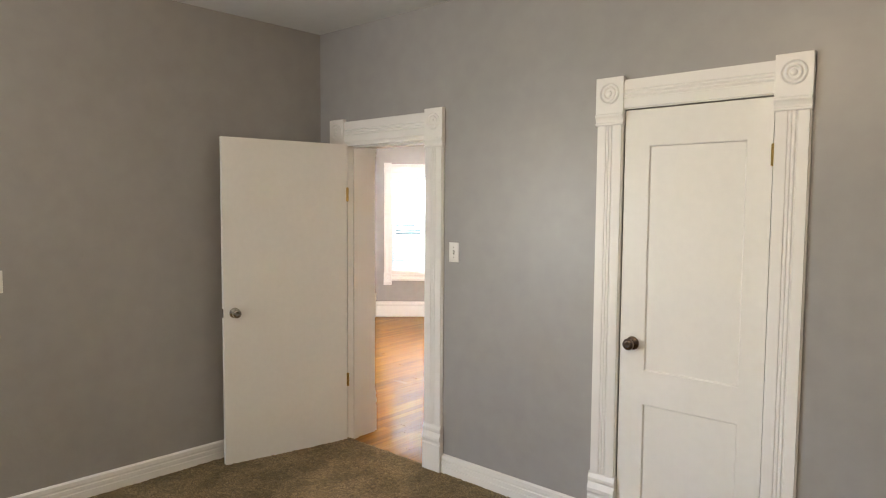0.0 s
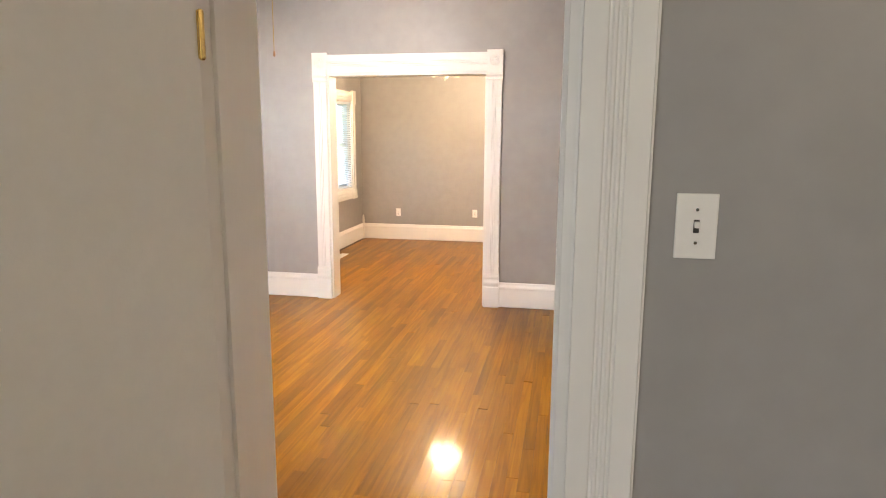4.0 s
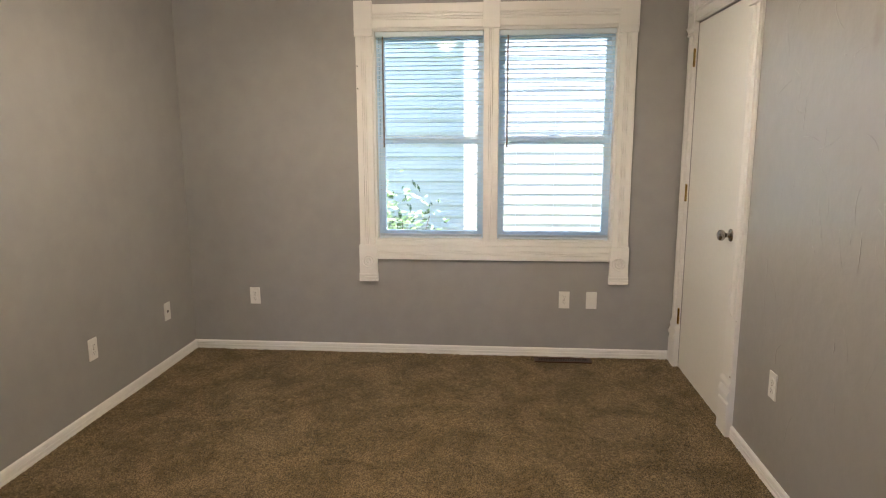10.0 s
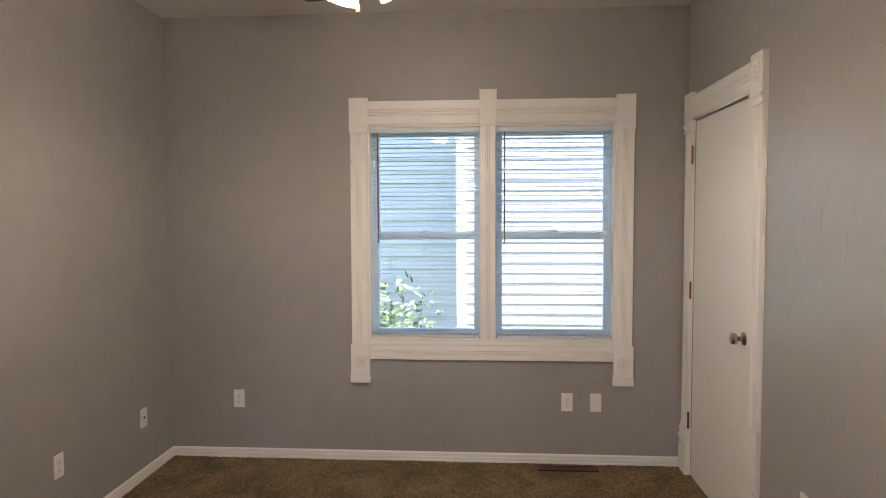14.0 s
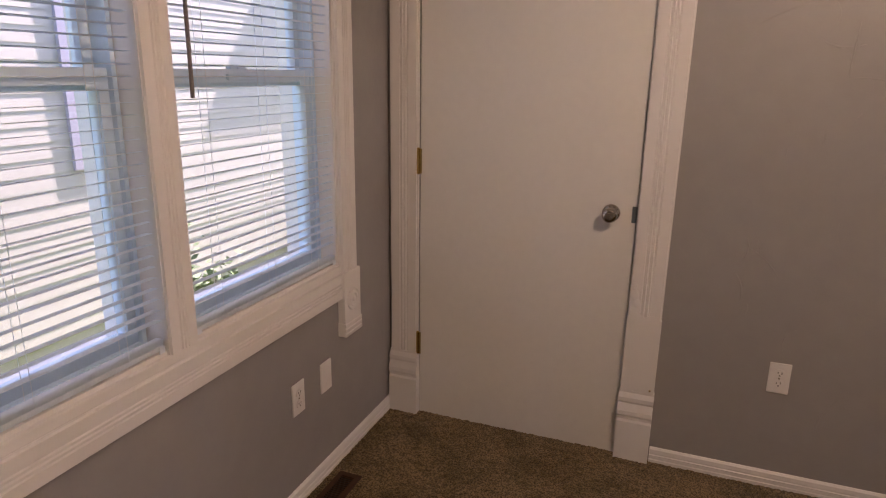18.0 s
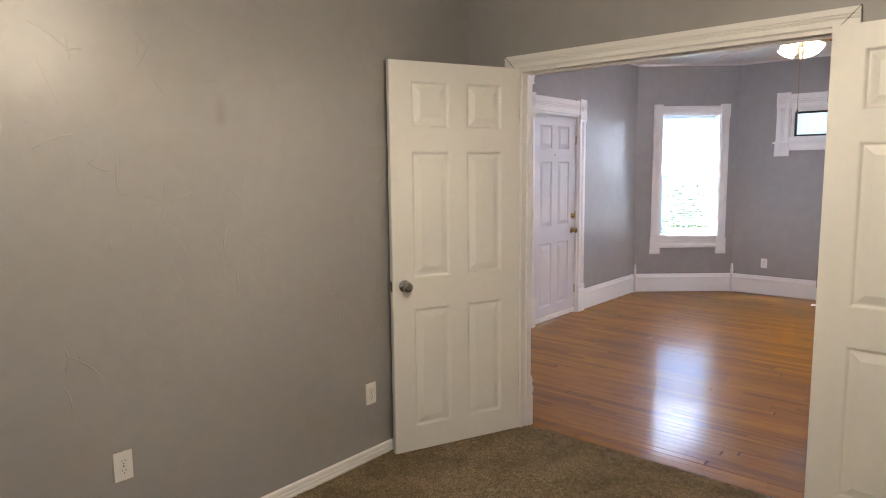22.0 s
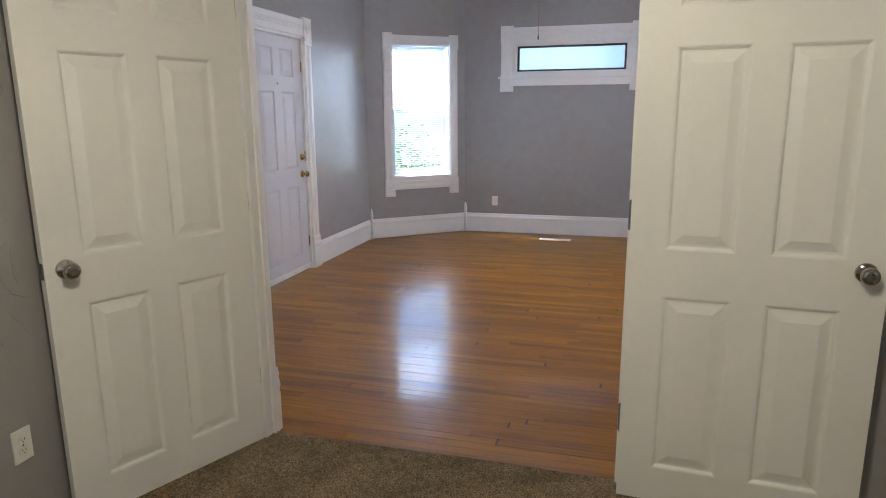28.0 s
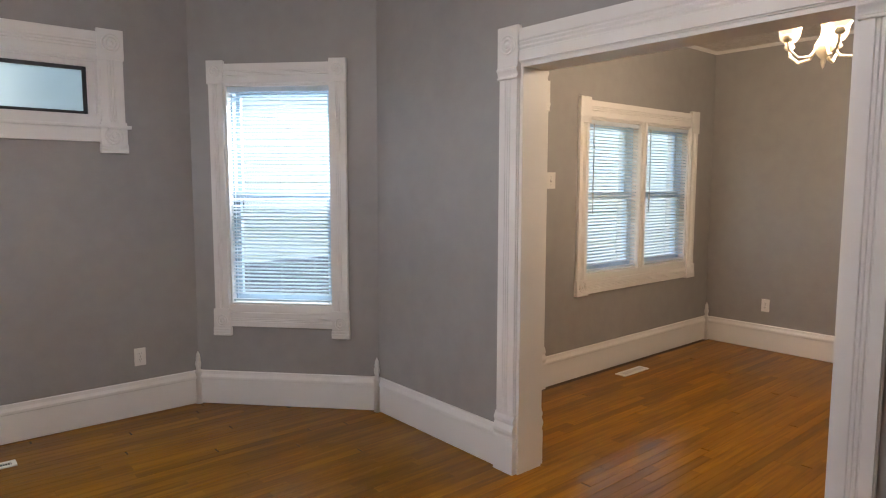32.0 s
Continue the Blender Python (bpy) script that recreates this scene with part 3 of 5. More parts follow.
# french doors, both leaves open into the carpeted room
FM = on_wall(XB, 0, EASTFACE)
casing(on_wall(XL, 0, WESTFACE), FR[0] + 0.032, FR[1], FR[2], w=0.115, h=0.13, plinth=True, label="white painted fluted casing round the double doors")
lining(FM, -FR[1], -FR[0] - 0.02, FR[2], XB - XL, stop=(-0.078, -0.042))
bc = casing(FM, -FR[1], -FR[0], FR[2], w=0.07, h=0.075, plinth=False, blocks=False, label="narrow white moulded casing round the double doors")
for x, sgn in ((-FR[1], -1), (-FR[0], 1)):
    bm = bmesh.new()
    edge = [(x, FR[2]), (x + sgn * 0.07, FR[2] + 0.0735), (x + sgn * 0.07, FR[2] + 0.0765), (x, FR[2] + 0.003)]
    near, far = [bm.verts.new((u, 0.0232, v)) for u, v in edge], [bm.verts.new((u, 0.004, v)) for u, v in edge]
    bm.faces.new(near)
    bm.faces.new(far[::-1])
    for i in range(4):
        bm.faces.new((near[i], near[(i + 1) % 4], far[(i + 1) % 4], far[i]))
    part("mitre_joint", bm, DARK, bc, "dark open mitre joint")
LEAF = 0.79
ANG_S, ANG_N = -22.5, 86.0
S_HINGE, N_HINGE = (XB + 0.014, 1.614), (XB + 0.014, 3.156)
sd = door("french_door", pose(*S_HINGE, 0.024, 0, 0, ANG_S), LEAF + 0.008, 2.108, "six", DOORW, "white six-panel double-door leaf, open towards the side wall", knob_z=0.93, hinge_mat=DARKMETAL, hinges=(), group="double door leaves")
nd = door("french_door", pose(*N_HINGE, 0.024, 0, 0, ANG_N), LEAF, 2.105, "six", DOORW, "white six-panel double-door leaf, folded back towards the wall", knob_z=0.93, hinge_mat=DARKMETAL, hinges=(), group="double door leaves")
for z in (0.30, 1.075, 1.85):
    edge_hinge(nd, z, 0.004, -0.036, DARKMETAL)
    edge_hinge(nd, z, 0.004, 0.048, DARKMETAL)
    edge_hinge(sd, z, -0.040, 0.036, DARKMETAL)
# front door
casing(on_wall(0, YS, NORTHFACE), FD[0], FD[1], FD[2], w=0.13, h=0.15, label="white painted fluted front door casing with bullseye corner blocks")
lining(on_wall(0, YS, NORTHFACE), FD[0], FD[1], FD[2], 0.12)
door("door_front", on_wall(FD[1] - 0.02, YS - 0.02, 0, 0.02) @ Matrix.Translation((-(FD[1] - FD[0]) + 0.04, 0, 0)), FD[1] - FD[0] - 0.042, FD[2] - 0.045, "six", DOORG, "pale grey six-panel front door with brass lock, closed", knob_mat=BRASS, knob_x=0.065, knob_z=0.89, hinge_mat=BRASS, thick=0.044)
# closet of the carpeted room
clc = casing(on_wall(0, YBS, NORTHFACE), CD[0], CD[1], CD[2], w=0.122, h=0.145, label="white painted fluted closet casing with plinth blocks")
door("door_closet", on_wall(CD[1] - 0.004, YBS - 0.004, 0, 0.012) @ pose(0, 0, 0) @ Matrix.Translation((-(CD[1] - CD[0]) + 0.008, 0, 0)), CD[1] - CD[0] - 0.008, CD[2] - 0.02, "flat", DOORW, "plain white slab closet door with a nickel knob, closed", knob_x=0.09, knob_z=0.985, hinges=())
# the foot of one leg was mended with a plain board, its upper end filled over and its lower end split
bm = bmesh.new()
a, b = CD[0] - 0.1235, CD[0] + 0.0005
ends = [(a, 0.314), (CD[0] - 0.062, 0.3125), (CD[0] - 0.034, 0.321), (CD[0] - 0.022, 0.318), (b, 0.3125), (b, 0.62), (CD[0] - 0.03, 0.635), (CD[0] - 0.062, 0.618), (CD[0] - 0.09, 0.63), (a, 0.61)]
near, far = [bm.verts.new((u, 0.0228, v)) for u, v in ends], [bm.verts.new((u, 0.004, v)) for u, v in ends]
bm.faces.new(near)
bm.faces.new(far[::-1])
for i in range(len(ends)):
    bm.faces.new((near[i], near[i - 1], far[i - 1], far[i]))
part("mended_board", bm, WHITE, clc, "plain white patch board on the fluted leg")
for u, v, w in ((-0.020, 0.70, 0.016), (-0.016, 0.735, 0.011), (-0.028, 0.672, 0.013)):
    part("filler_patch", lathe([(w, 0), (w * 0.85, 0.0016), (w * 0.4, 0.0024), (0, 0.0022)], 9, pose(CD[0] + u, 0.0215, v, -90, 0, 0) @ Matrix.Diagonal((1, 1.6, 1, 1))), WHITE, clc, smooth=True)
part("screw", lathe([(0, 0), (0.004, 0), (0.0035, 0.0012), (0, 0.0015)], 8, pose(CD[0] - 0.108, 0.0228, 0.326, -90, 0, 0)), BRASS, clc)


# ---- crown trim under the ceilings ----
CROWN = [(0, 0), (0.004, 0), (0.006, 0.004), (0.013, 0.014), (0.020, 0.019), (0.022, 0.025), (0, 0.025)]


def crown(m, s0, s1, top):
    ob = part("trim", prism([(y, top - 0.0255 + z) for y, z in CROWN], s0, s1), WHITE)
    ob.matrix_basis = m
    return tagged(ob, "narrow white crown moulding under the ceiling", "crown moulding", kind="structure")


crown(on_wall(0, YN, SOUTHFACE), -XL, 3.28, HL)
crown(on_wall(0, YS, NORTHFACE), -3.41, XL, HL)
crown(on_wall(XL, 0, WESTFACE), YS, YN, HL)
crown(on_wall(BAY[1][0], 0, EASTFACE), -BAY[2][1], -BAY[1][1], HL)
crown(SWM, 0, SWL, HL)
crown(NWM, 0, NWL, HL)
crown(on_wall(0, YD1, SOUTHFACE), -XDE, -XDW, HD)
crown(on_wall(XDW, 0, EASTFACE), -YD1, -YD0, HD)
crown(on_wall(XDE, 0, WESTFACE), YD0, YD1, HD)


# ---- ridges left by the trowel on the closet wall ----
def trowel_ridges():
    r = random.Random(21)
    bm = bmesh.new()
    for i in range(120):
        x, z = r.uniform(1.8, 3.5), min(2.5, max(0.25, r.gauss(1.45, 0.5)))
        a, ln, bend = r.choice((1.57, 1.57, 1.2, 1.95, 0.5, 2.7)) + r.gauss(0, 0.25), r.uniform(0.03, 0.19), r.gauss(0, 0.6)
        pts = []
        for k in range(5):
            f = k / 4 - 0.5
            pts.append((x + math.cos(a + bend * f) * ln * f, 0.0002, z + math.sin(a + bend * f) * ln * f))
        w = r.uniform(0.0016, 0.0042)
        tube(pts, [0.0003, w * 0.8, w, w * 0.7, 0.0003], 6, bm)
    for v in bm.verts:
        v.co.y *= 0.22
    ob = part("trowel_ridges", bm, WALL_ROUGH, wall_closet, smooth=True)
    return tagged(ob, kind="stuff")


trowel_ridges()
# dining opening
casing(on_wall(0, YN, SOUTHFACE), -OP[1], -OP[0], OP[2], w=0.13, h=0.165, label="white painted fluted casing round the dining room opening")
casing(on_wall(0, YD0, NORTHFACE), OP[0], OP[1], OP[2], w=0.13, h=0.165, label="white painted casing on the dining room side")
lining(on_wall(0, YN, SOUTHFACE), -OP[1], -OP[0], OP[2], YD0 - YN, label="white painted lining of the dining room opening")

# ---- baseboards ----
NM, SM = on_wall(0, YN, SOUTHFACE), on_wall(0, YS, NORTHFACE)
baseboard(NM, -XL + 0.002, -OP[1] - 0.135, BASE_TALL)
baseboard(NM, -OP[0] + 0.135, 3.31, BASE_TALL)
baseboard(SM, -3.38, FD[0] - 0.135, BASE_TALL)
baseboard(SM, FD[1] + 0.135, AD[0] - 0.135, BASE_TALL)
baseboard(SM, AD[1] + 0.135, XL, BASE_TALL)
baseboard(on_wall(XL, 0, WESTFACE), FR[1] + 0.12, YN, BASE_TALL)
baseboard(on_wall(XL, 0, WESTFACE), YS, FR[0] - 0.12, BASE_TALL)
baseboard(on_wall(BAY[1][0], 0, EASTFACE), -BAY[2][1], -BAY[1][1], BASE_TALL)
baseboard(SWM, 0, SWL, BASE_TALL)
baseboard(NWM, 0, NWL, BASE_TALL)
baseboard(on_wall(XDW, 0, EASTFACE), -YD1, -DD[1] - 0.122, BASE_TALL)
baseboard(on_wall(0, YD1, SOUTHFACE), -XDE, -XDW, BASE_TALL)
baseboard(on_wall(XDE, 0, WESTFACE), YD0, YD1, BASE_TALL)
baseboard(on_wall(0, YD0, NORTHFACE), OP[1] + 0.135, XDE, BASE_TALL)
baseboard(on_wall(0, YD0, NORTHFACE), XDW, OP[0] - 0.135, BASE_TALL)
baseboard(on_wall(XE, 0, WESTFACE), YBS, YN, BASE_LOW)
baseboard(on_wall(0, YN, SOUTHFACE), -XE, -XB, BASE_LOW)
baseboard(on_wall(0, YBS, NORTHFACE), XB, CD[0] - 0.13, BASE_LOW)
baseboard(FM, -YN, -FR[1] - 0.075, BASE_LOW)
baseboard(FM, -FR[0] + 0.075, -YBS, BASE_LOW)
baseboard(on_wall(0, YA, SOUTHFACE), -AC[0] + 0.14, -AD[1] - 0.14, BASE_MID)
baseboard(on_wall(0, YA, SOUTHFACE), -4.0, -AC[1] - 0.14, BASE_MID)
baseboard(pose(XA, YA, 0, 0, 0, -93.3), 0, 4.6, BASE_MID)

# ---- windows (openings with casings) ----
def window_casing(m, s0, s1, z0, z1, w, head, foot, mullions=(), label="", drop=0.25, plain=False, ledge=False, lip=0.05):
    c = root("window_casing", m, label or "white painted fluted window casing with bullseye blocks", "window casing", kind="structure")
    for x in (s0 - w / 2, s1 + w / 2):
        part("side_casing", prism([(x + u, v) for u, v in fluted(w)], z0 - foot * 0.3, z1, "z"), WHITE, c)
        if plain:
            part("corner_block", boxed(x - w / 2 - 0.004, 0, z1 - 0.045, x + w / 2 + 0.004, 0.03, z1 + head + 0.02, bevel=0.003), WHITE, c)
            part("block_bead", boxed(x - w / 2 - 0.006, 0, z1 - 0.006, x + w / 2 + 0.006, 0.033, z1 + 0.006, bevel=0.003), WHITE, c)
        else:
            rosette(c, x, z1, w + 0.008, head + 0.02)
        rosette(c, x, z0 - drop, w + 0.012, drop - foot * 0.3)
        steps = [(0, 0), (0.034, 0), (0.034, 0.012), (0.031, 0.014), (0.031, 0.018), (0.034, 0.020), (0.034, 0.030), (0.031, 0.032), (0.031, 0.036), (0.034, 0.038), (0.034, 0.048), (0.028, 0.052), (0, 0.052)]
        part("foot_moulding", prism([(u, z0 - drop - 0.006 + v) for u, v in steps], x - w / 2 - 0.008, x + w / 2 + 0.008), WHITE, c)
    part("head_casing", prism([(v, z1 + head / 2 + u) for u, v in fluted(head)], s0, s1), WHITE, c)
    if ledge:
        part("apron", boxed(s0, 0, z0 - 0.05 - foot, s1, 0.022, z0 - 0.05, bevel=0.002), WHITE, c)
        part("ledge", boxed(s0 - w - 0.028, 0, z0 - 0.068, s1 + w + 0.028, 0.048, z0 - 0.048, bevel=0.005), WHITE, c)
    else:
        part("apron", prism([(v, z0 - foot / 2 - lip + u) for u, v in fluted(foot)], s0, s1), WHITE, c)
    part("stool", boxed(s0, -0.1, z0 - lip, s1, 0.014, z0, bevel=0.004), WHITE, c)
    for x in mullions:
        part("mullion", prism([(x + u, v) for u, v in fluted(0.096, 0.018)], z0, z1 + 0.05, "z"), WHITE, c)
    return c


EM, DM, WM = on_wall(XE, 0, WESTFACE), on_wall(XDW, 0, EASTFACE), on_wall(BAY[1][0], 0, EASTFACE)
bwc = window_casing(EM, BW[0], BW[1], BW[2], BW[3], 0.108, 0.15, 0.10, mullions=(2.450,), drop=0.27, plain=True, lip=0.028)
part("centre_block", boxed(2.397, 0, 2.15, 2.503, 0.03, 2.366, bevel=0.003), WHITE, bwc)
window_casing(SWM, SWW[0], SWW[1], SWW[2], SWW[3], 0.105, 0.10, 0.10, drop=0.22, plain=True)
window_casing(NWM, NWW[0], NWW[1], NWW[2], NWW[3], 0.105, 0.13, 0.10, drop=0.205)
window_casing(DM, -DW[1], -DW[0], DW[2], DW[3], 0.12, 0.13, 0.10, drop=0.15, mullions=(-6.935,), plain=True)
window_casing(WM, -TR[1], -TR[0], TR[2], TR[3], 0.14, 0.16, 0.10, drop=0.21, ledge=True)
casing(DM, -DD[1], -DD[0], DD[2], w=0.118, h=0.12, label="white painted casing of the dining room door")



# ---- windows ----
SLAT_MESH = {}
WAND = surface("wand_plastic", (0.20, 0.17, 0.15), 0.4)
WAND_PALE = surface("pale_wand_plastic", (0.55, 0.55, 0.54), 0.3)


def slat_mesh(w):
    key = round(w, 3)
    if key not in SLAT_MESH:
        prof = [(-0.0125, 0), (-0.006, 0.0012), (0, 0.0016), (0.006, 0.0012), (0.0125, 0), (0.006, 0.0005), (0, 0.0009), (-0.006, 0.0005)]
        bm = prism(prof, 0, w)
        bmesh.ops.recalc_face_normals(bm, faces=bm.faces)
        me = bpy.data.meshes.new("slat")
        bm.to_mesh(me)
        bm.free()
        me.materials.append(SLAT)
        SLAT_MESH[key] = me
    return SLAT_MESH[key]


def blind(m, s0, s1, z0, z1, y, tilt, pitch=0.026, wand=None, sag=0.0, label="white mini blind lowered over the window, slats open", gather=0):
    b = root("window_blind", m, label, "blind", "mini blinds")
    w = s1 - s0
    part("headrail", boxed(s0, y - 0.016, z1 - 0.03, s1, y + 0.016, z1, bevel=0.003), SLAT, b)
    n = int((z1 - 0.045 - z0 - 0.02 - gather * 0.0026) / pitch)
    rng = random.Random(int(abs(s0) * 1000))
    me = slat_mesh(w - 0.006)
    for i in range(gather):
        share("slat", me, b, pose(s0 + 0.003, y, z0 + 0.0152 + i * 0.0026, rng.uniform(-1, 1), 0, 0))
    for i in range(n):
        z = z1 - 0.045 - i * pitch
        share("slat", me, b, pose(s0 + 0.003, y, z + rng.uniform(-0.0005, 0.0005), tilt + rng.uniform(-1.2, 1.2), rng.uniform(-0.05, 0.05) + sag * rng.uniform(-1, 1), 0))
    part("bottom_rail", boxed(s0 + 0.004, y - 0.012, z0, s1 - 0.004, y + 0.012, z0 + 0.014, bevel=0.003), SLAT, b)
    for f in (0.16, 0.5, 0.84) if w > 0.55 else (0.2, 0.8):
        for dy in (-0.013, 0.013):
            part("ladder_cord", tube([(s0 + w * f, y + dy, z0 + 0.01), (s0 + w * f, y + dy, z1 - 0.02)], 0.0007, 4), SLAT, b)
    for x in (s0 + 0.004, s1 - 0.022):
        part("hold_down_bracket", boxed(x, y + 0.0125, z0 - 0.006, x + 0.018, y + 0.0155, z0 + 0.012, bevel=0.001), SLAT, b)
    if wand:
        part("tilt_wand", tube([(s0 + w * 0.93, y + 0.022, z1 - 0.03), (s0 + w * 0.93, y + 0.026, z1 - 0.30), (s0 + w * 0.93, y + 0.025, z1 - 0.72)], 0.005, 8), wand, b)
    return b


def sash_window(name, m, s0, s1, z0, z1, meet=0.5, label="white double-hung sash window", y=-0.06):
    """Double-hung unit in its frame; the lower sash slides on the room side."""
    w = root(name, m, label, "window", kind="structure")
    f, d = 0.012, 0.085
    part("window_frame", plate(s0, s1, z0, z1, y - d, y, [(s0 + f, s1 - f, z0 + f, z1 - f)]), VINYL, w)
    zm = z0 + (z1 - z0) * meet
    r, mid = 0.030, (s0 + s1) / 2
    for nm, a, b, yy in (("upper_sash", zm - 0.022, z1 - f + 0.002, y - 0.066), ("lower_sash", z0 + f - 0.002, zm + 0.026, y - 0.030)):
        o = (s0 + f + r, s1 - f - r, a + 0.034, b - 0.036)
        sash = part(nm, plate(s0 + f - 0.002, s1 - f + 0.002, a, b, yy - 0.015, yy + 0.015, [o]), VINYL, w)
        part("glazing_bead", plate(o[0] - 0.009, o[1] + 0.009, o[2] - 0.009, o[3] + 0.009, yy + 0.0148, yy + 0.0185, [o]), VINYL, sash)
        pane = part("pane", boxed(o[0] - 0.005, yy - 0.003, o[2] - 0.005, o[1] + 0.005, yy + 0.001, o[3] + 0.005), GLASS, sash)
        pane.visible_shadow = False
        if nm == "lower_sash":
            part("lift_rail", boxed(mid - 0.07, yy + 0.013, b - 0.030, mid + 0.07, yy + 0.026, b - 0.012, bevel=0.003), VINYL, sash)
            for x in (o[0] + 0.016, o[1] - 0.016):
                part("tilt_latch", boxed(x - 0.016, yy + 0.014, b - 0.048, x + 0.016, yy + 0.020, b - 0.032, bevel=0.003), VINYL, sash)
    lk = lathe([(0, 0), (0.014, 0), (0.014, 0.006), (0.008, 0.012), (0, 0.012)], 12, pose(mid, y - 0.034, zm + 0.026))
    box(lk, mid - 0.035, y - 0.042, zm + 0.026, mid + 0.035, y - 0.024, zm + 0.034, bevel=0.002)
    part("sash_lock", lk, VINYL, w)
    return w


def reveal(m, s0, s1, z0, z1, depth=0.2):
    """White lining of a window opening through the wall."""
    r = root("window_reveal", m, "white painted window reveal boards", "window reveal", kind="structure")
    t = 0.012
    part("side_board", boxed(s0 - 0.001, -depth - 0.006, z0, s0 + t, 0.003, z1), WHITE, r)
    part("side_board", boxed(s1 - t, -depth - 0.006, z0, s1 + 0.001, 0.003, z1), WHITE, r)
    part("head_board", boxed(s0 + t, -depth - 0.006, z1 - t, s1 - t, 0.003, z1 + 0.001), WHITE, r)
    part("sill_board", boxed(s0 + t, -depth - 0.03, z0 - 0.001, s1 - t, 0.003, z0 + t), WHITE, r)
    return r


T12 = 0.013
# carpeted room: two units either side of a mullion
reveal(EM, BW[0], BW[1], BW[2], BW[3])
MU = 2.450
part("mullion_post", boxed(MU - 0.045, -0.2, BW[2] + T12, MU + 0.045, 0.0, BW[3] - T12), WHITE).matrix_basis = EM
tagged(bpy.data.objects["mullion_post"], "white painted post between two windows", "window post", kind="structure")
for a, b in ((BW[0] + T12, MU - 0.046), (MU + 0.046, BW[1] - T12)):
    sash_window("window_1", EM, a, b, BW[2] + T12, BW[3] - T12, 0.485)
    blind(EM, a + 0.006, b - 0.006, BW[2] + T12 + 0.004, BW[3] - T12 - 0.004, -0.009, 6, 0.0272, wand=WAND, gather=5)
# bay windows
reveal(SWM, *SWW, depth=0.15)
sash_window("window_2", SWM, SWW[0] + T12, SWW[1] - T12, SWW[2] + T12, SWW[3] - T12, 0.5)
blind(SWM, SWW[0] + T12 + 0.046, SWW[1] - T12 - 0.006, SWW[2] + T12 + 0.066, SWW[3] - T12 - 0.004, -0.014, -12, 0.0245, wand=WAND_PALE)
reveal(NWM, *NWW)
sash_window("window_3", NWM, NWW[0] + T12, NWW[1] - T12, NWW[2] + T12, NWW[3] - T12, 0.5)
blind(NWM, NWW[0] + T12 + 0.006, NWW[1] - T12 - 0.006, NWW[2] + T12 + 0.01, NWW[3] - T12 - 0.004, -0.014, -22, 0.0235, wand=None, sag=0.45)
# dining double window
reveal(DM, -DW[1], -DW[0], DW[2], DW[3])
DU = -6.935
mp = part("mullion_post", boxed(DU - 0.05, -0.2, DW[2] + T12, DU + 0.05, 0.0, DW[3] - T12), WHITE)
mp.matrix_basis = DM
tagged(mp, "white painted post between two windows", "window post", kind="structure")
for a, b in ((-DW[1] + T12, DU - 0.051), (DU + 0.051, -DW[0] - T12)):
    sash_window("window_4", DM, a, b, DW[2] + T12, DW[3] - T12, 0.5)
    blind(DM, a + 0.006, b - 0.006, DW[2] + T12 + 0.01, DW[3] - T12 - 0.004, -0.014, -25, 0.0255, wand=WAND_PALE)
# transom: white inner frame, black metal frame, obscured glass
reveal(WM, -TR[1], -TR[0], TR[2], TR[3])
tw = root("window_5", WM, "high transom window with a black frame and obscured glass", "window", kind="structure")
part("inner_frame", plate(-TR[1] + 0.012, -TR[0] - 0.012, TR[2] + 0.012, TR[3] - 0.012, -0.09, -0.03, [(-3.068, -1.832, 1.918, 2.205)]), WHITE, tw)
part("window_frame", plate(-3.069, -1.831, 1.917, 2.206, -0.085, -0.055, [(-3.045, -1.855, 1.94, 2.183)]), BLACK, tw)
tp = part("pane", boxed(-3.05, -0.073, 1.935, -1.85, -0.067, 2.188), FROST, tw)
tp.visible_shadow = False

# ---- dining exterior door with a glazed upper half ----
DW_D = DD[1] - DD[0]
lining(DM, -DD[1], -DD[0], DD[2], 0.2, "white painted exterior door jamb")
dd = root("door_dining", DM @ Matrix.Translation((-DD[1] + 0.02, -0.045, 0.03)), "cream half-glazed exterior door with a mini blind, closed", "door", kind="structure")
wd, hd = DW_D - 0.04, DD[2] - 0.055
part("leaf", plate(0, wd, 0, hd, -0.04, 0, [(0.055, wd - 0.055, 0.98, 1.93), (0.10, wd / 2 - 0.045, 0.205, 0.785), (wd / 2 + 0.045, wd - 0.10, 0.205, 0.785)]), DOORW, dd)
for a, b in ((0.10, wd / 2 - 0.045), (wd / 2 + 0.045, wd - 0.10)):
    part("panel", panel(a, b, 0.205, 0.785, 0, 1, RAISED), DOORW, dd)
part("glazing_frame", plate(0.04, wd - 0.04, 0.965, 1.945, 0.001, 0.014, [(0.068, wd - 0.068, 0.995, 1.915)]), DOORW, dd)
for i in (1, 2):
    part("muntin", boxed(0.06, -0.03, 0.98 + 0.317 * i - 0.009, wd - 0.06, -0.01, 0.98 + 0.317 * i + 0.009), DOORW, dd)
part("muntin", boxed(wd / 2 - 0.009, -0.03, 0.98, wd / 2 + 0.009, -0.01, 1.93), DOORW, dd)
gp = part("pane", boxed(0.05, -0.024, 0.975, wd - 0.05, -0.02, 1.935), GLASS, dd)
gp.visible_shadow = False
knob(dd, 0.06, 0.89, 0, 1, surface("aged_brass", (0.35, 0.27, 0.16), 0.3, 1.0))
# dark strip filling the gap under the leaf, in place of its shade
part("dark_gap_strip", boxed(-0.01, -0.045, -0.026, wd + 0.01, 0.004, 0.012), DARK, dd)
blind(DM @ Matrix.Translation((-DD[1] + 0.02, -0.045, 0.03)), 0.062, wd - 0.062, 0.985, 1.93, 0.026, 12, 0.024, wand=None, label="small white mini blind on the door glass")

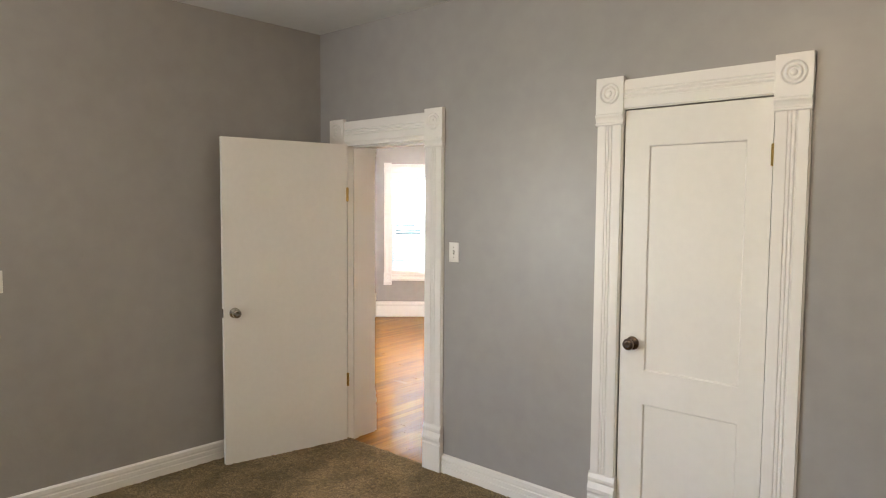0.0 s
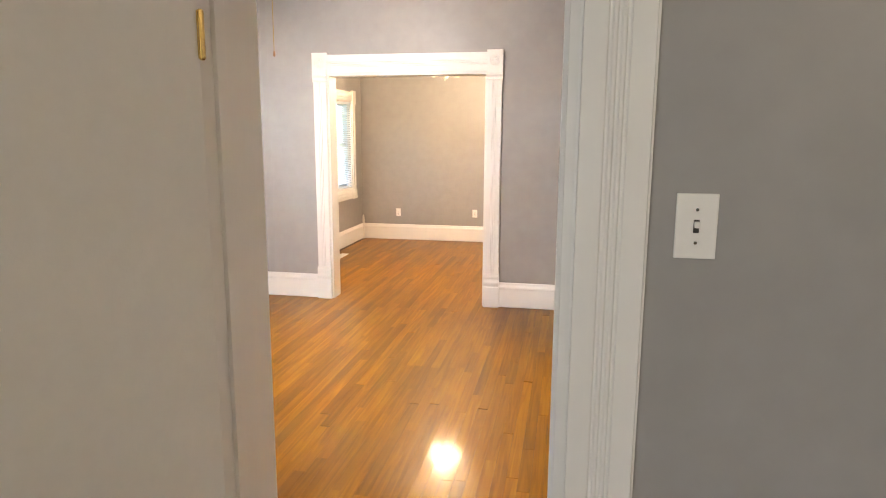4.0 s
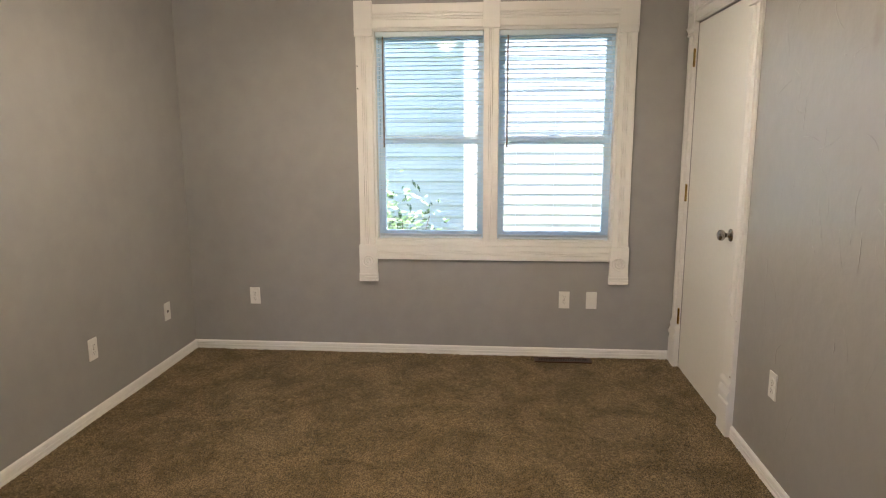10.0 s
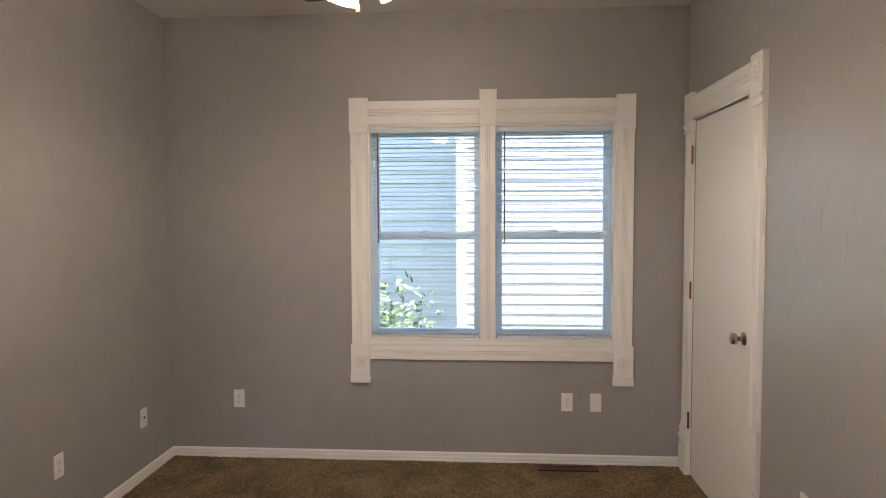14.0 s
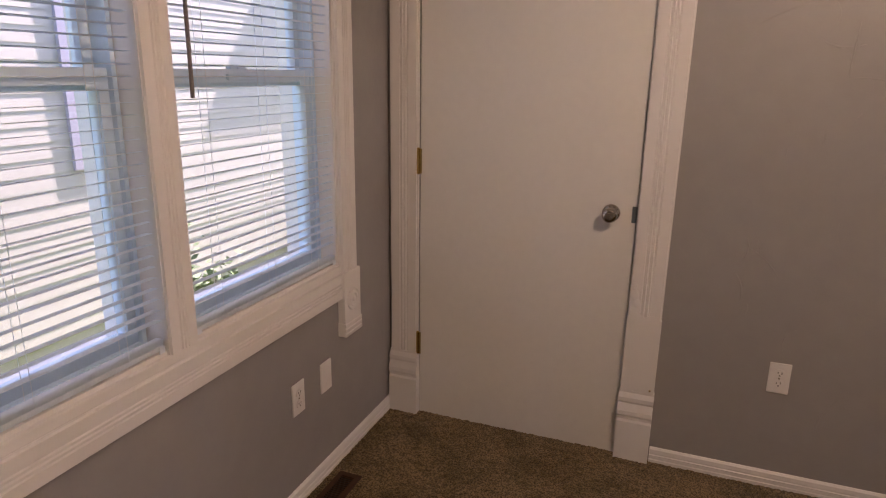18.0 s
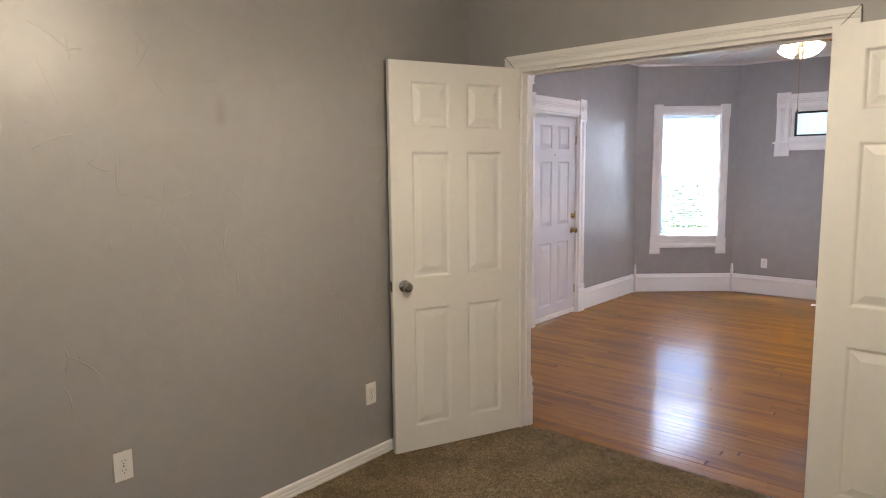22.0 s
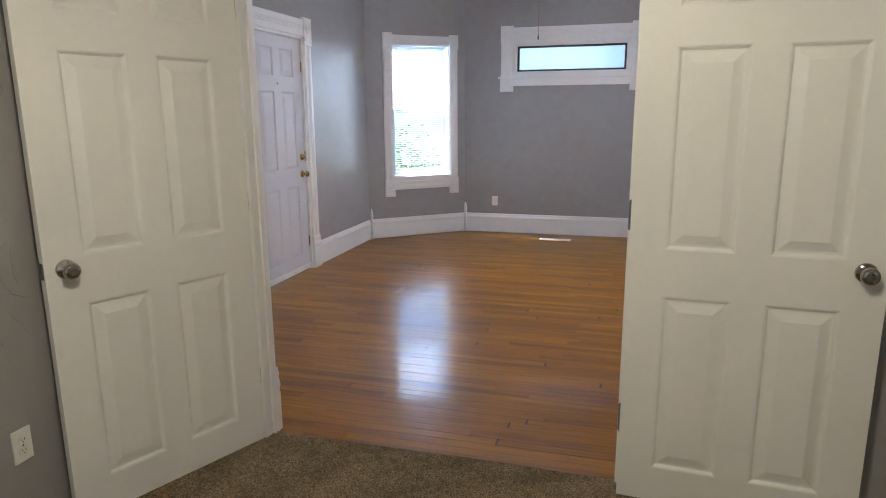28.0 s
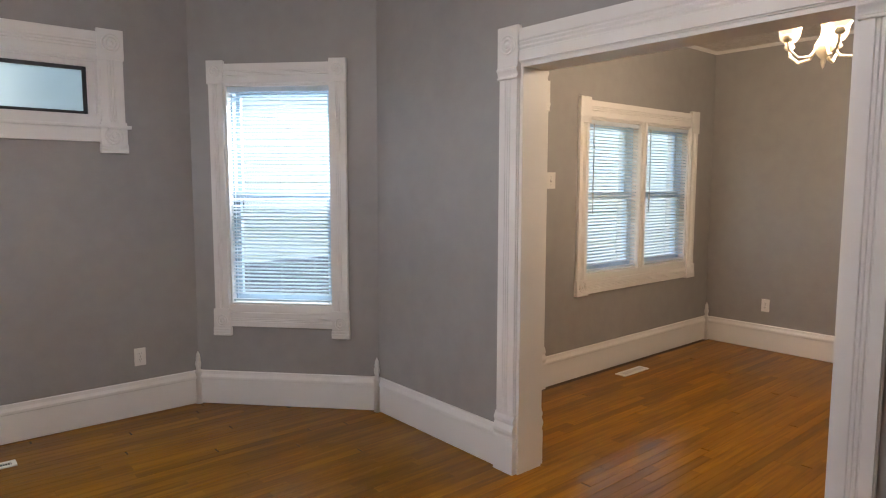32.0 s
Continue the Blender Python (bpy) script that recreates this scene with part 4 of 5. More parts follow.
# ---- outside ----
GRASS = surface("lawn", (0.07, 0.11, 0.03), 0.9, var=0.5, scales=(1.5, 30), bump=0.8, bump_scale=40)
SIDING = surface("cream_lap_siding", (0.50, 0.48, 0.42), 0.6, var=0.04, scales=(1, 20))
SIDING3 = surface("warm_cream_siding", (0.84, 0.82, 0.76), 0.6, var=0.04, scales=(1, 20))
SIDING2 = surface("pale_lap_siding", (0.70, 0.68, 0.58), 0.6, var=0.05, scales=(1, 20))
ROOF = surface("grey_shingles", (0.10, 0.105, 0.115), 0.9, var=0.3, scales=(3, 50), bump=0.6, bump_scale=30)
STONE = surface("rendered_foundation", (0.20, 0.20, 0.24), 0.8, var=0.2, scales=(3, 30), bump=0.4, bump_scale=30)
LAV = surface("lavender_trim", (0.40, 0.38, 0.45), 0.5, var=0.03)
DGLASS = surface("dark_window_glass", (0.09, 0.11, 0.13), 0.08, var=0.2)
LEAFM = surface("shrub_leaves", (0.055, 0.10, 0.03), 0.6, var=0.45, scales=(4, 20), tint=(0.10, 0.155, 0.05))
BARK = surface("bark", (0.10, 0.075, 0.05), 0.9, var=0.3, scales=(8, 60))
slab("ground", [(-400, -400), (400, -400), (400, 400), (-400, 400)], -0.9, -0.7, GRASS, "mown green lawn around the houses", "ground")


def house(m, length, depth, height, siding, openings, label, trim, lap=0.118, base=None, proud=0.007):
    """A neighbour's house: lap siding on the front, windows with frames, roof. Local y points to the viewer."""
    h = root("neighbour_house", m, label, "house")
    part("wall", boxed(0, -depth, -0.7, length, -0.03, height), siding, h)
    prof = [(-0.03, 0), (proud, 0.0), (0.002, lap), (-0.03, lap)]
    z = -0.6
    if base:
        part("foundation", boxed(base[0], -0.02, -0.7, base[1], 0.03, base[2], bevel=0.01), STONE, h, "grey rendered foundation")
    bm = prism(prof, 0, 1.0)
    bmesh.ops.recalc_face_normals(bm, faces=bm.faces)
    me = bpy.data.meshes.new("siding_board")
    bm.to_mesh(me)
    bm.free()
    me.materials.append(siding)
    while z < height - lap:
        spans, a = [], 0.0
        for o in sorted(openings):
            if o[2] - lap < z < o[3]:
                spans.append((a, o[0]))
                a = o[1]
        spans.append((a, length))
        for p, q in spans:
            if q - p > 0.02:
                share("siding_board", me, h, pose(p, 0, z) @ Matrix.Diagonal((q - p, 1, 1, 1)))
        z += lap
    for s0, s1, z0, z1 in openings:
        wn_ = part("window", plate(s0, s1, z0, z1, -0.03, 0.035, [(s0 + 0.1, s1 - 0.1, z0 + 0.1, z1 - 0.1)]), trim, h)
        part("sash", plate(s0 + 0.1, s1 - 0.1, z0 + 0.1, z1 - 0.1, -0.02, 0.01, [(s0 + 0.15, s1 - 0.15, z0 + 0.15, (z0 + z1) / 2 - 0.025), (s0 + 0.15, s1 - 0.15, (z0 + z1) / 2 + 0.025, z1 - 0.15)]), VINYL, wn_)
        part("pane", boxed(s0 + 0.1, -0.028, z0 + 0.1, s1 - 0.1, -0.022, z1 - 0.1), DGLASS, wn_)
    for x in (0.0, length):
        part("corner_board", boxed(x - 0.05, -0.03, -0.7, x + 0.05, 0.03, height), WHITE, h)
    bm = bmesh.new()
    o = 0.06
    v = [bm.verts.new(p) for p in ((-o, o, height), (length + o, o, height), (length + o, -depth - o, height), (-o, -depth - o, height), (-o, -depth / 2, height + 2.2), (length + o, -depth / 2, height + 2.2))]
    for q in ((0, 1, 5, 4), (2, 3, 4, 5), (1, 2, 5), (3, 0, 4), (3, 2, 1, 0)):
        bm.faces.new([v[i] for i in q])
    part("roof", bm, ROOF, h)
    return h


def shrub(x, y, z, w, h, n, label, seed):
    """Stems with a crown of many small leaves, uneven in outline."""
    rng = random.Random(seed)
    r = root("shrub", pose(x, y, z), label, "shrub", "garden shrubs")
    bm = bmesh.new()
    tips = []
    for i in range(9):
        a, l = rng.uniform(0, 6.28), rng.uniform(0.5, 1.0)
        tip = Vector((math.cos(a) * w * 0.4 * l, math.sin(a) * w * 0.4 * l, h * rng.uniform(0.5, 0.95)))
        tube([(0, 0, 0), tip * 0.5 + Vector((0, 0, h * 0.1)), tip], [0.025, 0.015, 0.004], 5, bm)
        tips.append(tip)
    part("stem", bm, BARK, r)
    verts, faces = [], []
    for i in range(n):
        t = rng.choice(tips)
        c = Vector((t.x * rng.uniform(0.2, 1.2) + rng.gauss(0, w * 0.13), t.y * rng.uniform(0.2, 1.2) + rng.gauss(0, w * 0.13), max(0.05, t.z * rng.uniform(0.25, 1.05) + rng.gauss(0, h * 0.08))))
        u = Vector((rng.gauss(0, 1), rng.gauss(0, 1), rng.gauss(0, 0.6))).normalized()
        v = u.orthogonal().normalized()
        s = rng.uniform(0.025, 0.055)
        k = len(verts)
        verts += [c - u * s, c + v * s * 0.45, c + u * s, c - v * s * 0.45]
        faces.append((k, k + 1, k + 2, k + 3))
    me = bpy.data.meshes.new("crown")
    me.from_pydata([tuple(v) for v in verts], [], faces)
    me.materials.append(LEAFM)
    c = new("crown", me)
    c.parent = r
    return r


house(pose(8.2, -3.0, 0, 0, 0, 90), 5.75, 7, 5.2, SIDING, [(1.86, 2.98, 0.70, 2.35)], "cream clapboard neighbouring house with lavender window trim", LAV)
house(pose(10.2, 2.0, 0, 0, 0, 90), 9.0, 6, 5.0, SIDING2, [(4.5, 5.5, 0.8, 2.3)], "pale clapboard house set back behind shrubs", WHITE, lap=0.177, proud=0.026)
house(pose(-7.7, 19.0, 0, 0, 0, -90), 16.0, 6, 5.2, SIDING3, [(13.5, 14.15, 1.2, 2.75), (10.6, 11.4, 1.0, 2.6)], "cream clapboard house beyond the side yard", DGLASS, base=(9.5, 16.01, 0.5), proud=0.016)
house(pose(10.6, -15.0, 0, 0, 0, 90), 9.6, 6, 5.0, SIDING2, [(6.0, 7.0, 0.8, 2.3)], "pale clapboard house farther along the street", WHITE, lap=0.15, proud=0.02)


def porch(m, length, depth):
    """An open side porch: deck, two square posts and a railing of balusters. Local x runs along it, y points outwards."""
    p = root("porch", m, "white painted side porch with a baluster railing", "porch")
    part("deck", boxed(0, -depth, -0.7, length, 0, 0.35, bevel=0.01), STONE, p, "grey painted porch deck")
    for x in (0.06, length - 0.06):
        post = boxed(x - 0.06, -0.13, 0.35, x + 0.06, -0.01, 2.75, bevel=0.006)
        box(post, x - 0.08, -0.15, 0.35, x + 0.08, 0.01, 0.47, bevel=0.006)
        part("post", post, WHITE, p)
    part("top_rail", boxed(0.13, -0.11, 1.16, length - 0.13, -0.03, 1.21, bevel=0.008), WHITE, p)
    part("bottom_rail", boxed(0.13, -0.10, 0.45, length - 0.13, -0.04, 0.49, bevel=0.006), WHITE, p)
    n = int((length - 0.3) / 0.13)
    for i in range(n):
        x = 0.2 + i * (length - 0.4) / (n - 1)
        part("baluster", boxed(x - 0.018, -0.088, 0.491, x + 0.018, -0.052, 1.159), WHITE, p)
    part("roof", boxed(-0.2, -depth, 2.751, length + 0.2, 0.25, 2.9, bevel=0.02), ROOF, p)
    return p


porch(pose(8.2, -5.4, 0, 0, 0, 90), 2.3, 2.2)
shrub(7.35, -3.7, -0.7, 1.1, 0.85, 1300, "yellow-green low shrub before the porch", 15)
shrub(7.0, 3.35, -0.7, 1.0, 1.75, 1800, "leafy green garden shrub beside the house", 3)
shrub(-6.9, -0.35, -0.7, 1.3, 1.85, 2400, "leafy green shrub in front of the bay", 5)
shrub(6.9, 0.2, -0.7, 0.9, 1.1, 1200, "low leafy shrub by the neighbour's wall", 8)
shrub(-6.6, 8.3, -0.7, 1.0, 1.5, 1200, "green shrub outside the dining room", 11)

# ---- finials on the inner corners of the tall baseboards ----
FINIAL = [(0, 0), (0.022, 0), (0.022, 0.215), (0.024, 0.222), (0.017, 0.232), (0.013, 0.245), (0.018, 0.262), (0.020, 0.285), (0.014, 0.305), (0.017, 0.315), (0.012, 0.327), (0.014, 0.338), (0.008, 0.352), (0.004, 0.362), (0, 0.366)]
for x, y in ((-3.405, 0.285), (-4.195, 1.22), (-4.195, 3.65), (-3.27, 4.49), (XDW + 0.022, YD1 - 0.022)):
    tagged(part("corner_finial", lathe(FINIAL, 14), WHITE, smooth=True), "white turned corner post above the baseboard", "corner post", "baseboard corner posts", "structure").matrix_basis = pose(x, y, 0)


# ---- plates on the walls ----
def outlet(m, label="white duplex outlet on the wall", kind="duplex", w=0.07, h=0.115):
    o = root("wall_outlet" if kind != "switch" else "light_switch", m, label, "outlet" if kind != "switch" else "light switch", "outlets" if kind != "switch" else "light switches")
    part("cover_plate", boxed(-w / 2, 0, -h / 2, w / 2, 0.006, h / 2, bevel=0.002), PLATE, o)
    if kind == "duplex":
        for z in (-0.0195, 0.0195):
            bm = lathe([(0, 0.006), (0.0165, 0.006), (0.0165, 0.0085), (0.0155, 0.009), (0, 0.009)], 18, pose(0, 0, z, -90, 0, 0))
            rec = part("receptacle", bm, PLATE, o)
            sl = bmesh.new()
            for x, hh in ((-0.006, 0.008), (0.006, 0.0065)):
                box(sl, x - 0.0011, 0.0085, z + 0.003 - hh / 2, x + 0.0011, 0.0094, z + 0.003 + hh / 2)
            box(sl, -0.0022, 0.0085, z - 0.0095, 0.0022, 0.0094, z - 0.0055)
            part("slot", sl, DARK, rec)
        part("screw", lathe([(0, 0.006), (0.003, 0.006), (0.003, 0.0072), (0, 0.0075)], 10, pose(0, 0, 0, -90, 0, 0)), NICKEL, o)
    elif kind == "switch":
        part("toggle_slot", boxed(-0.005, 0.0055, -0.012, 0.005, 0.0066, 0.012), DARK, o)
        part("toggle", boxed(-0.004, 0.006, -0.002, 0.004, 0.017, 0.009, bevel=0.001), PLATE, o)
        for z in (-0.03, 0.03):
            part("screw", lathe([(0, 0.006), (0.003, 0.006), (0.003, 0.0072), (0, 0.0075)], 10, pose(0, 0, z, -90, 0, 0)), NICKEL, o)
    elif kind == "jack":
        part("jack", boxed(-0.007, 0.005, -0.007, 0.007, 0.0085, 0.007), DARK, o)
    else:
        for z in (-0.03, 0.03):
            part("screw", lathe([(0, 0.006), (0.003, 0.006), (0.003, 0.0072), (0, 0.0075)], 10, pose(0, 0, z, -90, 0, 0)), PLATE, o)
    return o


outlet(on_wall(0.368, YA, SOUTHFACE, 1.385), "white toggle switch beside the bedroom door", "switch", 0.072, 0.118)
outlet(pose(XA, YA, 0, 0, 0, -93.3) @ Matrix.Translation((1.985, 0, 1.26)), "white duplex outlet high on the side wall")
outlet(on_wall(XL, 4.06, WESTFACE, 0.38), "white outlet low on the wall near the double doors")
outlet(on_wall(2.012, YN, SOUTHFACE, 0.39), "white blank plate low on the carpeted room wall", "blank")
outlet(on_wall(3.727, YN, SOUTHFACE, 0.395), "white outlet low on the carpeted room wall")
outlet(on_wall(4.50, YN, SOUTHFACE, 0.385), "white cable jack plate near the corner", "jack")
outlet(on_wall(XE, 4.065, WESTFACE, 0.407), "white outlet on the window wall")
outlet(on_wall(XE, 1.955, WESTFACE, 0.415), "white outlet under the double window")
outlet(on_wall(XE, 1.777, WESTFACE, 0.415), "white blank plate under the double window", "blank")
outlet(on_wall(3.33, YBS, NORTHFACE, 0.455), "white duplex outlet beside the closet")
outlet(on_wall(2.04, YBS, NORTHFACE, 0.385), "white outlet behind the open door leaf")
outlet(on_wall(BAY[1][0], 1.588, EASTFACE, 0.39), "white outlet low on the bay wall")
outlet(on_wall(BAY[1][0], 3.284, EASTFACE, 0.387), "white outlet low on the bay wall")
outlet(on_wall(-2.335, YD1, SOUTHFACE, 0.41), "white outlet low on the dining room wall")
outlet(on_wall(-1.18, YD1, SOUTHFACE, 0.42), "white outlet low on the dining room wall")
outlet(on_wall(XDW, 5.764, EASTFACE, 1.53), "white double switch plate beside the dining room door", "switch", 0.10, 0.118)


# nail heads left in the window casing
for z in (1.93, 1.79):
    part("nail_head", lathe([(0, 0), (0.004, 0), (0.0035, 0.0015), (0, 0.002)], 8, pose(BW[1] + 0.098, 0.022, z, -90, 0, 0)), DARK, bwc)


# ---- floor registers ----
def register(m, l, w, material, label):
    """Louvred floor register lying along local x."""
    r = root("floor_register", m, label, "floor vent", "floor registers")
    part("frame", plate(-l / 2, l / 2, -w / 2, w / 2, -0.007, 0.0, [(-l / 2 + 0.022, l / 2 - 0.022, -w / 2 + 0.02, w / 2 - 0.02)]), material, r).matrix_basis = pose(0, 0, 0, -90, 0, 0)
    part("pit", boxed(-l / 2 + 0.02, -w / 2 + 0.018, 0.0005, l / 2 - 0.02, w / 2 - 0.018, 0.002), DARK, r)
    n = int((l - 0.05) / 0.011)
    for i in range(n):
        x = -l / 2 + 0.028 + i * (l - 0.056) / (n - 1)
        part("louvre", boxed(x - 0.0014, -w / 2 + 0.02, 0.002, x + 0.0014, w / 2 - 0.02, 0.006), material, r)
    return r


register(pose(4.765, 1.962, 0.0265, 0, 0, 90), 0.37, 0.09, surface("brown_enamel", (0.075, 0.033, 0.015), 0.4, 0.3, var=0.15), "brown metal floor register in the carpet")
register(pose(-3.86, 2.37, 0.003, 0, 0, 90), 0.355, 0.08, PLATE, "white metal floor register in the hardwood")
register(pose(-2.70, 6.58, 0.003, 0, 0, 90), 0.34, 0.09, PLATE, "white metal floor register by the dining window")

# ---- front door hardware ----
fdm = bpy.data.objects["door_front"]
part("deadbolt", lathe([(0, 0), (0.03, 0), (0.031, 0.006), (0.026, 0.014), (0.012, 0.018), (0.012, 0.03), (0, 0.032)], 20, pose(0.06, 0, 1.045, -90, 0, 0)), BRASS, fdm, "round brass deadbolt", smooth=True)
part("peephole", lathe([(0, 0), (0.008, 0), (0.008, 0.003), (0.005, 0.004), (0, 0.003)], 12, pose(0.42, 0, 1.69, -90, 0, 0)), DARK, fdm)
part("door_sweep", boxed(0.0, 0.0, -0.012, FD[1] - FD[0] - 0.042, 0.012, 0.035, bevel=0.002), WHITE, fdm, "white sweep along the bottom")
for i in range(4):
    part("screw", lathe([(0, 0), (0.004, 0), (0.003, 0.002), (0, 0.002)], 8, pose(0.1 + 0.21 * i, 0.012, 0.01, -90, 0, 0)), DARK, fdm)

# closet hinges stand on the casing side
BRASS_OLD = surface("tarnished_brass", (0.34, 0.22, 0.07), 0.35, 1.0, var=0.25)
cdo = bpy.data.objects["door_closet"]
for z in (0.345, 1.13, 1.93):
    hinge(cdo, CD[1] - CD[0] - 0.006, 0.019, z, BRASS, 0.1, 0.014)
part("strike_plate", boxed(-0.001, -0.001, 0.955, 0.016, 0.004, 1.015), DARKMETAL, cdo)


# ---- ceiling fans ----
SHADE_GLOW = glowing("lit_glass_shade", (1.0, 0.84, 0.62), 0.75)
NECK_GLOW = glowing("amber_lit_glass", (1.0, 0.56, 0.20), 0.16)
CREAM_GLOW = glowing("cream_lit_glass", (1.0, 0.78, 0.48), 0.24)
BULB = glowing("lamp_bulb", (1.0, 0.83, 0.6), 4.0)


def bell(r=0.062, h=0.115):
    return [(0.020, 0.0), (0.025, -0.008), (0.034, -0.028), (0.040, -0.052), (0.045, -0.076), (r * 0.86, -0.096), (r * 0.95, -h + 0.006), (r * 1.1, -h), (r * 1.08, -h + 0.002), (r * 0.9, -h + 0.01), (0.043, -0.075), (0.037, -0.05), (0.030, -0.024), (0.018, -0.004)]


def fan(m, drop, blade_mat, metal, base_angle, shades, label, radius=0.70, chain=0.2, chains=(0.0,), shade_angle=45.0, kit=0.105, droop=2.5, reach=0.085):
    """Ceiling fan with five blades on ornate irons and a light kit of glass bells. Origin at the ceiling."""
    f = root("ceiling_fan", m, label, "ceiling fan", "ceiling fans")
    part("canopy", lathe([(0, 0), (0.07, 0), (0.072, -0.01), (0.06, -0.04), (0.03, -0.055), (0, -0.055)], 24), metal, f, smooth=True)
    part("downrod", tube([(0, 0, -0.05), (0, 0, -drop + 0.06)], 0.012, 10), metal, f)
    part("motor_housing", lathe([(0, -drop + 0.09), (0.03, -drop + 0.085), (0.075, -drop + 0.07), (0.098, -drop + 0.04), (0.10, -drop), (0.092, -drop - 0.02), (0.06, -drop - 0.035), (0.05, -drop - 0.037), (0.05, -drop - kit + 0.005), (0.043, -drop - kit - 0.008), (0, -drop - kit - 0.01)], 32), metal, f, smooth=True)
    bm0 = bmesh.new()
    outline = [(0.19, -0.045), (0.24, -0.058), (0.45, -0.066), (radius - 0.05, -0.068), (radius - 0.012, -0.05), (radius, -0.02), (radius, 0.02), (radius - 0.012, 0.05), (radius - 0.05, 0.068), (0.45, 0.066), (0.24, 0.058), (0.19, 0.045)]
    lo = [bm0.verts.new((x, y, -0.003)) for x, y in outline]
    hi = [bm0.verts.new((x, y, 0.003)) for x, y in outline]
    bm0.faces.new(lo[::-1])
    bm0.faces.new(hi)
    for i in range(len(outline)):
        j = (i + 1) % len(outline)
        bm0.faces.new((lo[i], lo[j], hi[j], hi[i]))
    bmesh.ops.recalc_face_normals(bm0, faces=bm0.faces)
    me = bpy.data.meshes.new("blade")
    bm0.to_mesh(me)
    bm0.free()
    me.materials.append(blade_mat)
    iron = tube([(0.085, 0, 0.0), (0.13, 0, -0.018), (0.17, 0.0, -0.010), (0.215, 0.0, -0.006)], [0.009, 0.008, 0.008, 0.006], 8)
    for s in (-1, 1):
        tube([(0.15, 0, -0.012), (0.185, s * 0.03, -0.01), (0.23, s * 0.04, -0.008), (0.26, s * 0.02, -0.008), (0.235, s * 0.008, -0.008)], 0.005, 6, iron)
    box(iron, 0.19, -0.035, -0.008, 0.25, 0.035, -0.003)
    bmesh.ops.recalc_face_normals(iron, faces=iron.faces)
    im = bpy.data.meshes.new("blade_iron")
    iron.to_mesh(im)
    iron.free()
    im.materials.append(metal)
    for k in range(5):
        a = base_angle + 72 * k
        b = share("blade", me, f, pose(0, 0, -drop - 0.005, 0, 0, a) @ pose(0, 0, 0, -11, droop, 0))
        share("blade_iron", im, f, pose(0, 0, -drop - 0.005, 0, 0, a) @ pose(0, 0, 0, -11, droop, 0))
    zb = -drop - kit
    for k in range(shades):
        a = radians(shade_angle + 360 / shades * k)
        u = Vector((math.cos(a), math.sin(a), 0))
        p0, p1 = Vector((0, 0, zb + 0.03)) + u * (reach - 0.04), Vector((0, 0, zb + 0.005)) + u * reach
        part("lamp_arm", tube([p0, (p0 + p1) / 2 + Vector((0, 0, 0.006)), p1], 0.012, 10), metal, f)
        tiltm = Matrix.Translation(p1) @ (u * 0.72 + Vector((0, 0, -1))).to_track_quat("-Z", "Y").to_matrix().to_4x4()
        sh = part("shade", lathe(bell(), 24, tiltm), SHADE_GLOW, f, "frosted glass bell shade, lit", smooth=True)
        part("shade_neck", lathe([(0.0215, 0.001), (0.0255, -0.01), (0.0315, -0.03), (0.0365, -0.052), (0.035, -0.052), (0.029, -0.03), (0.019, 0.001)], 24, tiltm), NECK_GLOW, sh, "amber-lit neck of the glass", smooth=True).visible_shadow = False
        sh.visible_shadow = False
        part("bulb", lathe([(0, -0.02), (0.012, -0.022), (0.022, -0.05), (0.024, -0.07), (0.015, -0.088), (0, -0.093)], 14, tiltm), BULB, f, smooth=True).visible_shadow = False
    for k, x in enumerate(chains):
        part("pull_chain", tube([(x, 0.02 * k, zb), (x, 0.02 * k, zb - chain)], 0.0022, 5), BRASS_OLD, f)
        part("pull_knob", lathe([(0, 0), (0.004, -0.002), (0.006, -0.014), (0.0075, -0.026), (0.004, -0.036), (0, -0.037)], 10, pose(x, 0.02 * k, zb - chain)), surface("pull_wood", (0.25, 0.12, 0.05), 0.4), f, smooth=True)
    return f


BLADE_DARK = surface("dark_walnut_blade", (0.012, 0.011, 0.013), 0.42, var=0.35, scales=(4, 50))
BLADE_PALE = surface("bleached_oak_blade", (0.62, 0.55, 0.44), 0.4, var=0.15, scales=(6, 60))
fan(pose(3.04, 2.90, HB), 0.27, BLADE_DARK, BRONZE, 26, 3, "dark ceiling fan with bronze irons and lit glass bells", 0.72, 0.135, (0.0,), 160, 0.128, 2.5, 0.066)
fan(pose(-1.57, 2.435, HL), 0.226, BLADE_PALE, BRASS, 186, 4, "pale-bladed brass ceiling fan with lit glass bells", 0.71, 0.535, (0.0,), 64, 0.035, 5.5, 0.07)

# ---- dining chandelier ----
CH = root("chandelier", pose(-1.25, 6.10, HD), "white and brass five-arm chandelier with lit bell shades", "chandelier")
IVORY = surface("ivory_enamel", (0.75, 0.68, 0.55), 0.35, var=0.05)
part("canopy", lathe([(0, 0), (0.06, 0), (0.062, -0.008), (0.045, -0.03), (0.012, -0.04), (0, -0.04)], 20), IVORY, CH, smooth=True)
part("chain", tube([(0, 0, -0.035), (0, 0, -0.22)], 0.006, 6), BRASS, CH)
part("stem", lathe([(0, -0.2), (0.012, -0.205), (0.02, -0.23), (0.012, -0.26), (0.024, -0.29), (0.03, -0.33), (0.016, -0.38), (0.02, -0.42), (0.045, -0.46), (0.05, -0.49), (0.03, -0.525), (0.012, -0.545), (0.014, -0.56), (0.008, -0.585), (0, -0.6)], 20), IVORY, CH, smooth=True)
